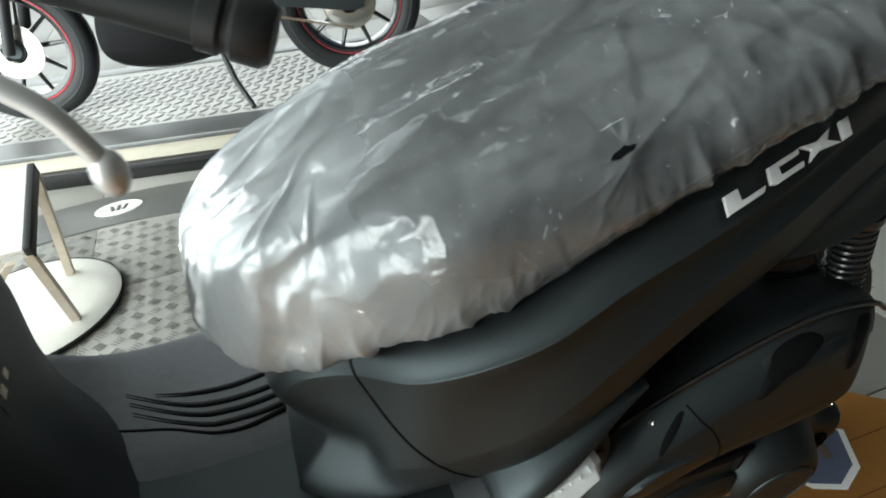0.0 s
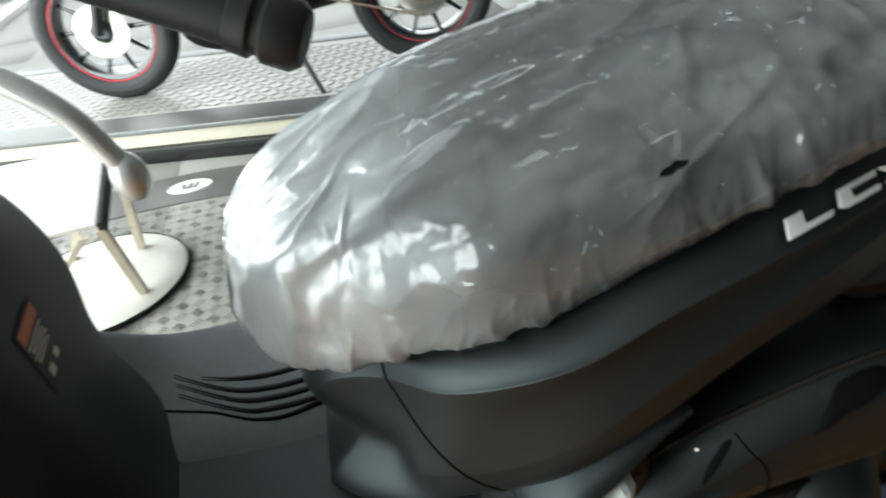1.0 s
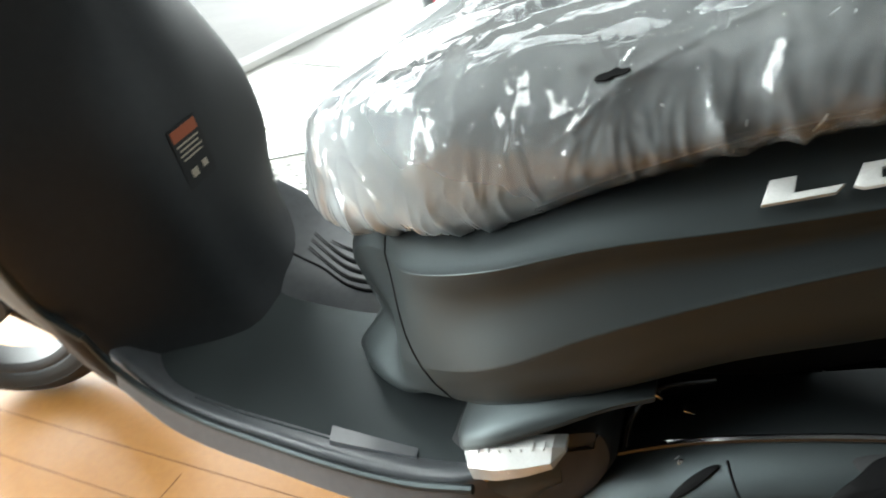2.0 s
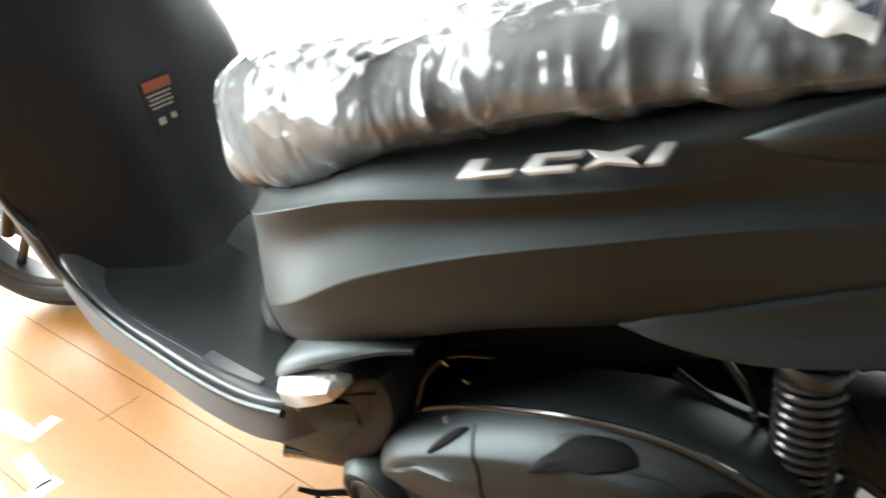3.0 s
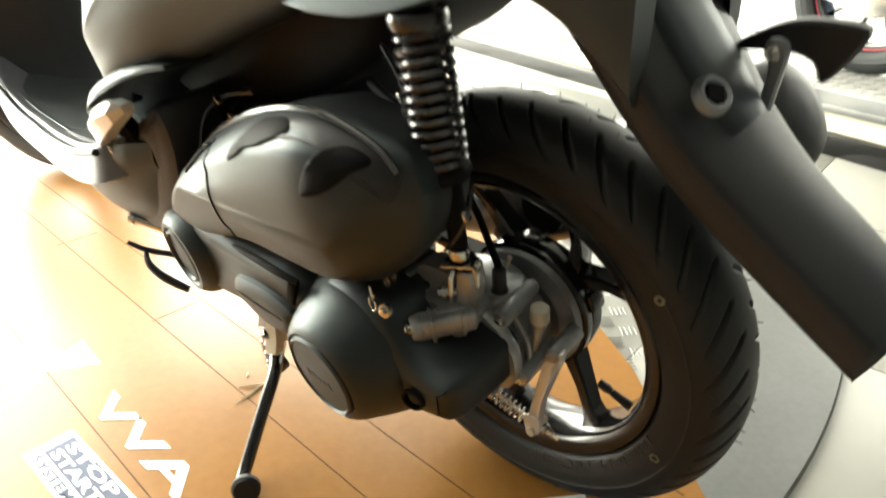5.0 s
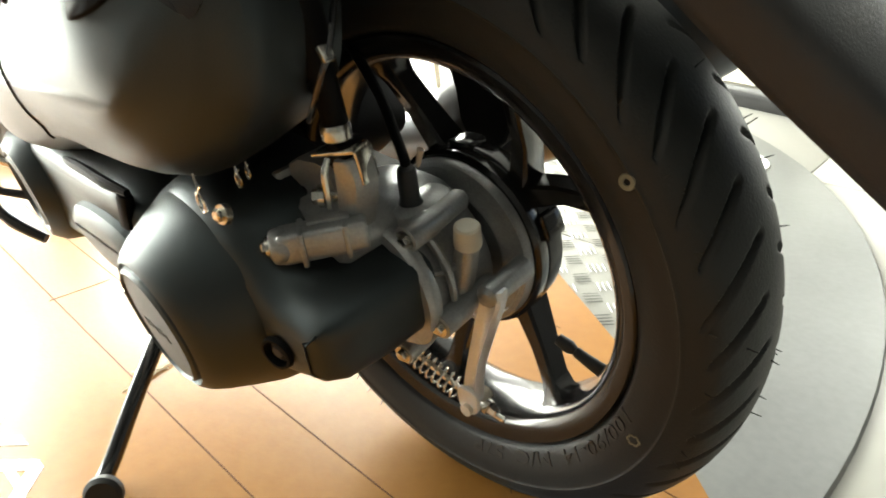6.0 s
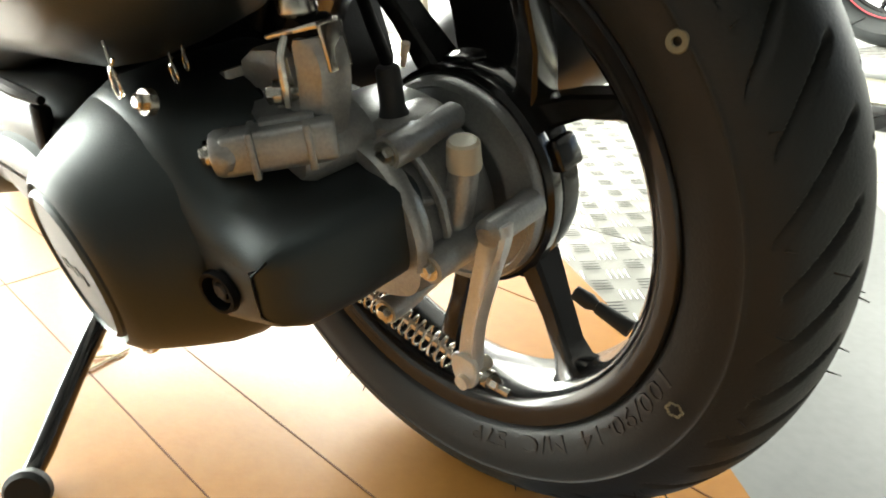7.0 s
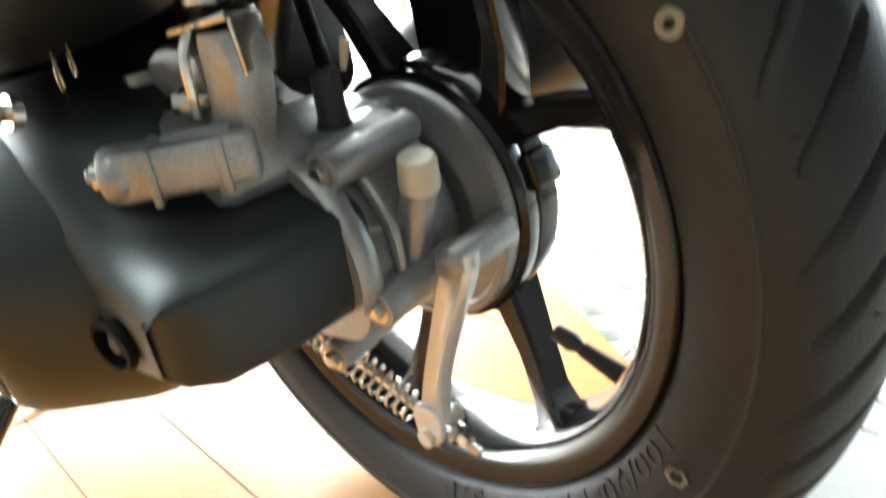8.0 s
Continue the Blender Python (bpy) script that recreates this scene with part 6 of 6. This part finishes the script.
lever = part("brake_lever", tube([(-0.86, -0.10, 1.030), (-0.80, -0.145, 1.024), (-0.745, -0.172, 1.004), (-0.715, -0.183, 0.982), (-0.702, -0.187, 0.957), (-0.699, -0.187, 0.948)], [0.008, 0.0075, 0.0065, 0.006, 0.0058, 0.0065], 12, steps=6), PLATED, bar, "curved silver brake lever with a ball end")
ball = bmesh.new()
bmesh.ops.create_uvsphere(ball, u_segments=16, v_segments=12, radius=0.0115, matrix=pose(-0.698, -0.187, 0.942) @ Matrix.Diagonal((0.85, 0.85, 1.25, 1)))
part("lever_ball", ball, PLATED, lever)
part("switch_box", block((0.06, 0.05, 0.055), pose(-0.835, -0.068, 1.045, 0, 14, -22), 0.012), BLACK, bar)
part("dash_cover", pillow([(-1.12, 0.90), (-1.10, 1.02), (-1.0, 1.06), (-0.93, 1.02), (-0.92, 0.95), (-0.98, 0.90)], [(0.02, -0.11), (0, -0.07), (0, 0.07), (0.02, 0.11)], side(0, 0, 0)), BLACK, scooter, "black dash cover")

# front wheel, turned with the bar
FORK = pose(-1.68, 0.035, 0.265, 0, 0, 22)
rows = [[FORK @ Vector(p) for p in row] for row in tyre_rings(0.262, 0.046, 160, 0)]
fwheel = part("front_wheel", grid(bmesh.new(), rows, around=True), RUBBER, scooter, "black front tyre on a cast rim")
bm = lathe([(0.180, 0.033), (0.188, 0.036), (0.180, 0.036), (0.168, 0.026), (0.166, 0.0), (0.168, -0.026), (0.180, -0.036), (0.188, -0.036), (0.180, -0.033), (0.172, 0.0)], 72, FORK @ side(0, 0, 0), closed=True)
part("rim", bm, BLACK, fwheel)
for a in range(20, 380, 72):
    part("spoke", block((0.14, 0.016, 0.020), FORK @ pose(0.10 * math.cos(radians(a)), 0, 0.10 * math.sin(radians(a)), 0, -a, 0), 0.004), BLACK, fwheel)
part("hub", lathe([(0, 0.03), (0.045, 0.03), (0.05, 0.0), (0.045, -0.03), (0, -0.03)], 32, FORK @ side(0, 0, 0)), BLACK, fwheel)
guard = part("front_mudguard", loft([[FORK @ Vector((r * math.cos(radians(a)), y, r * math.sin(radians(a)))) for y, r in ((-0.066, 0.185), (-0.068, 0.235), (-0.058, 0.272), (0, 0.284), (0.058, 0.272), (0.068, 0.235), (0.066, 0.185))] for a in (-42, -15, 15, 50, 80, 110, 140, 160)], 4, 3), MATTE, scooter, "matte grey front mudguard")
skin = guard.modifiers.new("thickness", "SOLIDIFY")
skin.thickness, skin.offset = 0.003, -1
part("side_reflector", lathe([(0.0, 0.006), (0.014, 0.005), (0.017, 0.0)], 24, FORK @ side(0.16, -0.070, 0.155)), REFLECTOR, guard, "small round side reflector")
for dy in (-0.075, 0.075):
    part("fork_leg", tube([FORK @ Vector((0, dy, 0)), FORK @ Vector((0.27, dy, 0.46))], 0.016, 14), BLACK, fwheel)

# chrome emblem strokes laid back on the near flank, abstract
U, V = Vector((0.153, 0.024, 0.031)).normalized(), Vector((-0.05, 0.85, 0.52)).normalized()
V = (V - U * V.dot(U)).normalized()
N = U.cross(V)
EMBLEM = Matrix((U, V * 0.68, N)).transposed().to_4x4()
EMBLEM.translation = Vector((-0.2600, -0.1805, 0.7575)) + N * 0.002
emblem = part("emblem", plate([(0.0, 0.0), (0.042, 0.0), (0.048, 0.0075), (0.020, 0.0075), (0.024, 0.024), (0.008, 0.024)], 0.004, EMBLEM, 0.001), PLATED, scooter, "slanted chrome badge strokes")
for poly in ([(0.052, 0.004), (0.057, 0.0), (0.090, 0.0), (0.093, 0.007), (0.067, 0.007), (0.069, 0.017), (0.094, 0.017), (0.097, 0.024), (0.060, 0.024)],
             [(0.097, 0.0), (0.112, 0.006), (0.136, 0.0), (0.126, 0.012), (0.136, 0.024), (0.116, 0.018), (0.099, 0.024), (0.107, 0.012)],
             [(0.139, 0.0), (0.150, 0.0), (0.159, 0.024), (0.148, 0.024)]):
    part("badge_stroke", plate(poly, 0.004, EMBLEM, 0.0008), PLATED, emblem)

# ---- motorcycle parked on the stepped platform ----
bike = thing("motorcycle", "black sport motorcycle with red-striped wheels on the platform", "motorcycle", at=pose(-0.085, 2.15, 0.1445, 0, 0, -12))


def bike_wheel(x, wide):
    m = pose(x, 0, 0.298)
    rows = [[m @ Vector((p[0] * 0.298 / 0.2655, p[1], p[2] * 0.298 / 0.2655)) for p in row] for row in tyre_rings(0.2655, wide, 160, 0)]
    w = part("wheel", grid(bmesh.new(), rows, around=True), RUBBER, bike)
    part("rim", lathe([(0.205, 0.03), (0.213, 0.036), (0.204, 0.037), (0.188, 0.028), (0.186, 0.0), (0.188, -0.028), (0.204, -0.037), (0.213, -0.036), (0.205, -0.03), (0.196, 0.0)], 80, m @ side(0, 0, 0), closed=True), GLOSS, w)
    part("rim_stripe", lathe([(0.2150, 0.0375), (0.2155, 0.0410), (0.2105, 0.0412), (0.2098, 0.0378)], 80, m @ side(0, 0, 0), closed=True), RED, w, "thin red rim stripe")
    for a in range(0, 360, 36):
        b = radians(a + (10 if a % 72 else -10) * 0.5)
        part("spoke", tube([m @ Vector((0.04 * math.cos(b), 0, 0.04 * math.sin(b))), m @ Vector((0.19 * math.cos(radians(a)), 0, 0.19 * math.sin(radians(a))))], [0.012, 0.008], 8), GLOSS, w)
    part("hub", lathe([(0, 0.05), (0.03, 0.05), (0.05, 0.03), (0.05, -0.03), (0, -0.05)], 32, m @ side(0, 0, 0)), CASE, w)
    part("brake_disc", lathe([(0.05, 0.044), (0.11, 0.044), (0.11, 0.048), (0.05, 0.048)], 56, m @ side(0, 0, 0), closed=True), STEEL, w)
    return w


rear = bike_wheel(0.0, 0.062)
bike_wheel(-1.34, 0.050)
part("sprocket", lathe([(0.04, 0.066), (0.098, 0.066), (0.102, 0.069), (0.098, 0.072), (0.04, 0.072)], 44, pose(0, 0, 0.298) @ side(0, 0, 0), closed=True), STEEL, rear)
part("swing_arm", loft([[(x, -0.085 - 0.012, z - h), (x, -0.085 - 0.016, z + h), (x, -0.085 + 0.014, z + h), (x, -0.085 + 0.012, z - h)] for x, z, h in ((0.06, 0.30, 0.018), (0.0, 0.305, 0.030), (-0.2, 0.35, 0.034), (-0.45, 0.40, 0.050), (-0.52, 0.41, 0.055))], 4, 2, ring=True, cap=True), CASE, bike, "grey box-section swing arm")
for z0, z1 in ((0.200, 0.345), (0.398, 0.412)):
    n = 34
    bm = bmesh.new()
    for k in range(n):
        t = k / (n - 1)
        block((0.0125, 0.010 if k % 2 else 0.014, 0.011), pose(-0.005 - 0.47 * t, -0.071, z0 + (z1 - z0) * t, 0, 8, 0), bm=bm)
    part("chain", bm, STEEL, bike)
part("engine", pillow([(-0.98, 0.24), (-0.96, 0.42), (-0.85, 0.56), (-0.62, 0.60), (-0.48, 0.50), (-0.46, 0.30), (-0.55, 0.19), (-0.80, 0.17)], [(0.02, -0.15), (0, -0.11), (0, 0.11), (0.02, 0.15), (0.06, 0.165)], side(0, 0, 0)), SHADOW, bike, "black engine and belly pan")
part("engine_cover", lathe([(0, 0.03), (0.06, 0.028), (0.085, 0.015), (0.09, 0)], 36, side(-0.60, -0.155, 0.34)), CASE, bike)
part("silencer", tube([(-0.55, 0.14, 0.25), (-0.25, 0.15, 0.33), (0.05, 0.16, 0.46)], [0.03, 0.055, 0.06], 20, steps=4), BLACK, bike)
part("rear_body", loft([mirrored([(x, -0.02, zt), (x, -w, (zt + zb) / 2 + 0.03), (x, -w * 0.8, zb)]) for x, w, zt, zb in ((-0.62, 0.15, 0.85, 0.62), (-0.40, 0.14, 0.84, 0.66), (0.0, 0.10, 0.92, 0.78), (0.22, 0.05, 0.98, 0.90))], 4, 3, ring=True, cap=True), BLACK, bike)
part("tank", loft([mirrored([(x, -0.02, zt), (x, -w, (zt + zb) / 2 + 0.05), (x, -w * 0.9, zb)]) for x, w, zt, zb in ((-0.60, 0.12, 0.86, 0.66), (-0.75, 0.17, 1.0, 0.66), (-0.98, 0.18, 1.02, 0.64), (-1.12, 0.12, 0.95, 0.72))], 4, 3, ring=True, cap=True), GLOSS, bike)
for dy in (-0.09, 0.09):
    part("fork_leg", tube([(-1.34, dy, 0.298), (-1.14, dy, 0.90)], 0.022, 14), BLACK, bike)
part("front_mudguard", loft([[(-1.34 + r * math.cos(radians(a)), y, 0.298 + r * math.sin(radians(a))) for y, r in ((-0.06, 0.30), (0, 0.325), (0.06, 0.30))] for a in (25, 60, 95, 130)], 4, 3), GLOSS, bike)
part("foot_rest", tube([(-0.50, -0.12, 0.36), (-0.48, -0.20, 0.36)], 0.011, 10), ALLOY, bike)
part("kick_stand", tube([(-0.55, -0.10, 0.24), (-0.50, -0.20, 0.10), (-0.44, -0.29, 0.008)], 0.011, 10), BLACK, bike)
part("gear_lever", tube([(-0.52, -0.13, 0.33), (-0.62, -0.16, 0.30), (-0.68, -0.18, 0.31)], 0.007, 8), STEEL, bike)
part("frame_bracket", block((0.30, 0.012, 0.10), pose(-0.42, -0.10, 0.50, 0, 30, 0), 0.01), ALLOY, bike)

# floor tiles
TILE_MESH = mesh_of("tile", block((0.597, 0.597, 0.012), None, 0.0015), TILE)
for i in range(10):
    for j in range(13):
        ob = new("tile", TILE_MESH)
        ob.parent = bpy.data.objects["floor"]
        ob.matrix_world = pose(-2.7 + 0.6 * i, -2.15 + 0.6 * j, -0.0155)
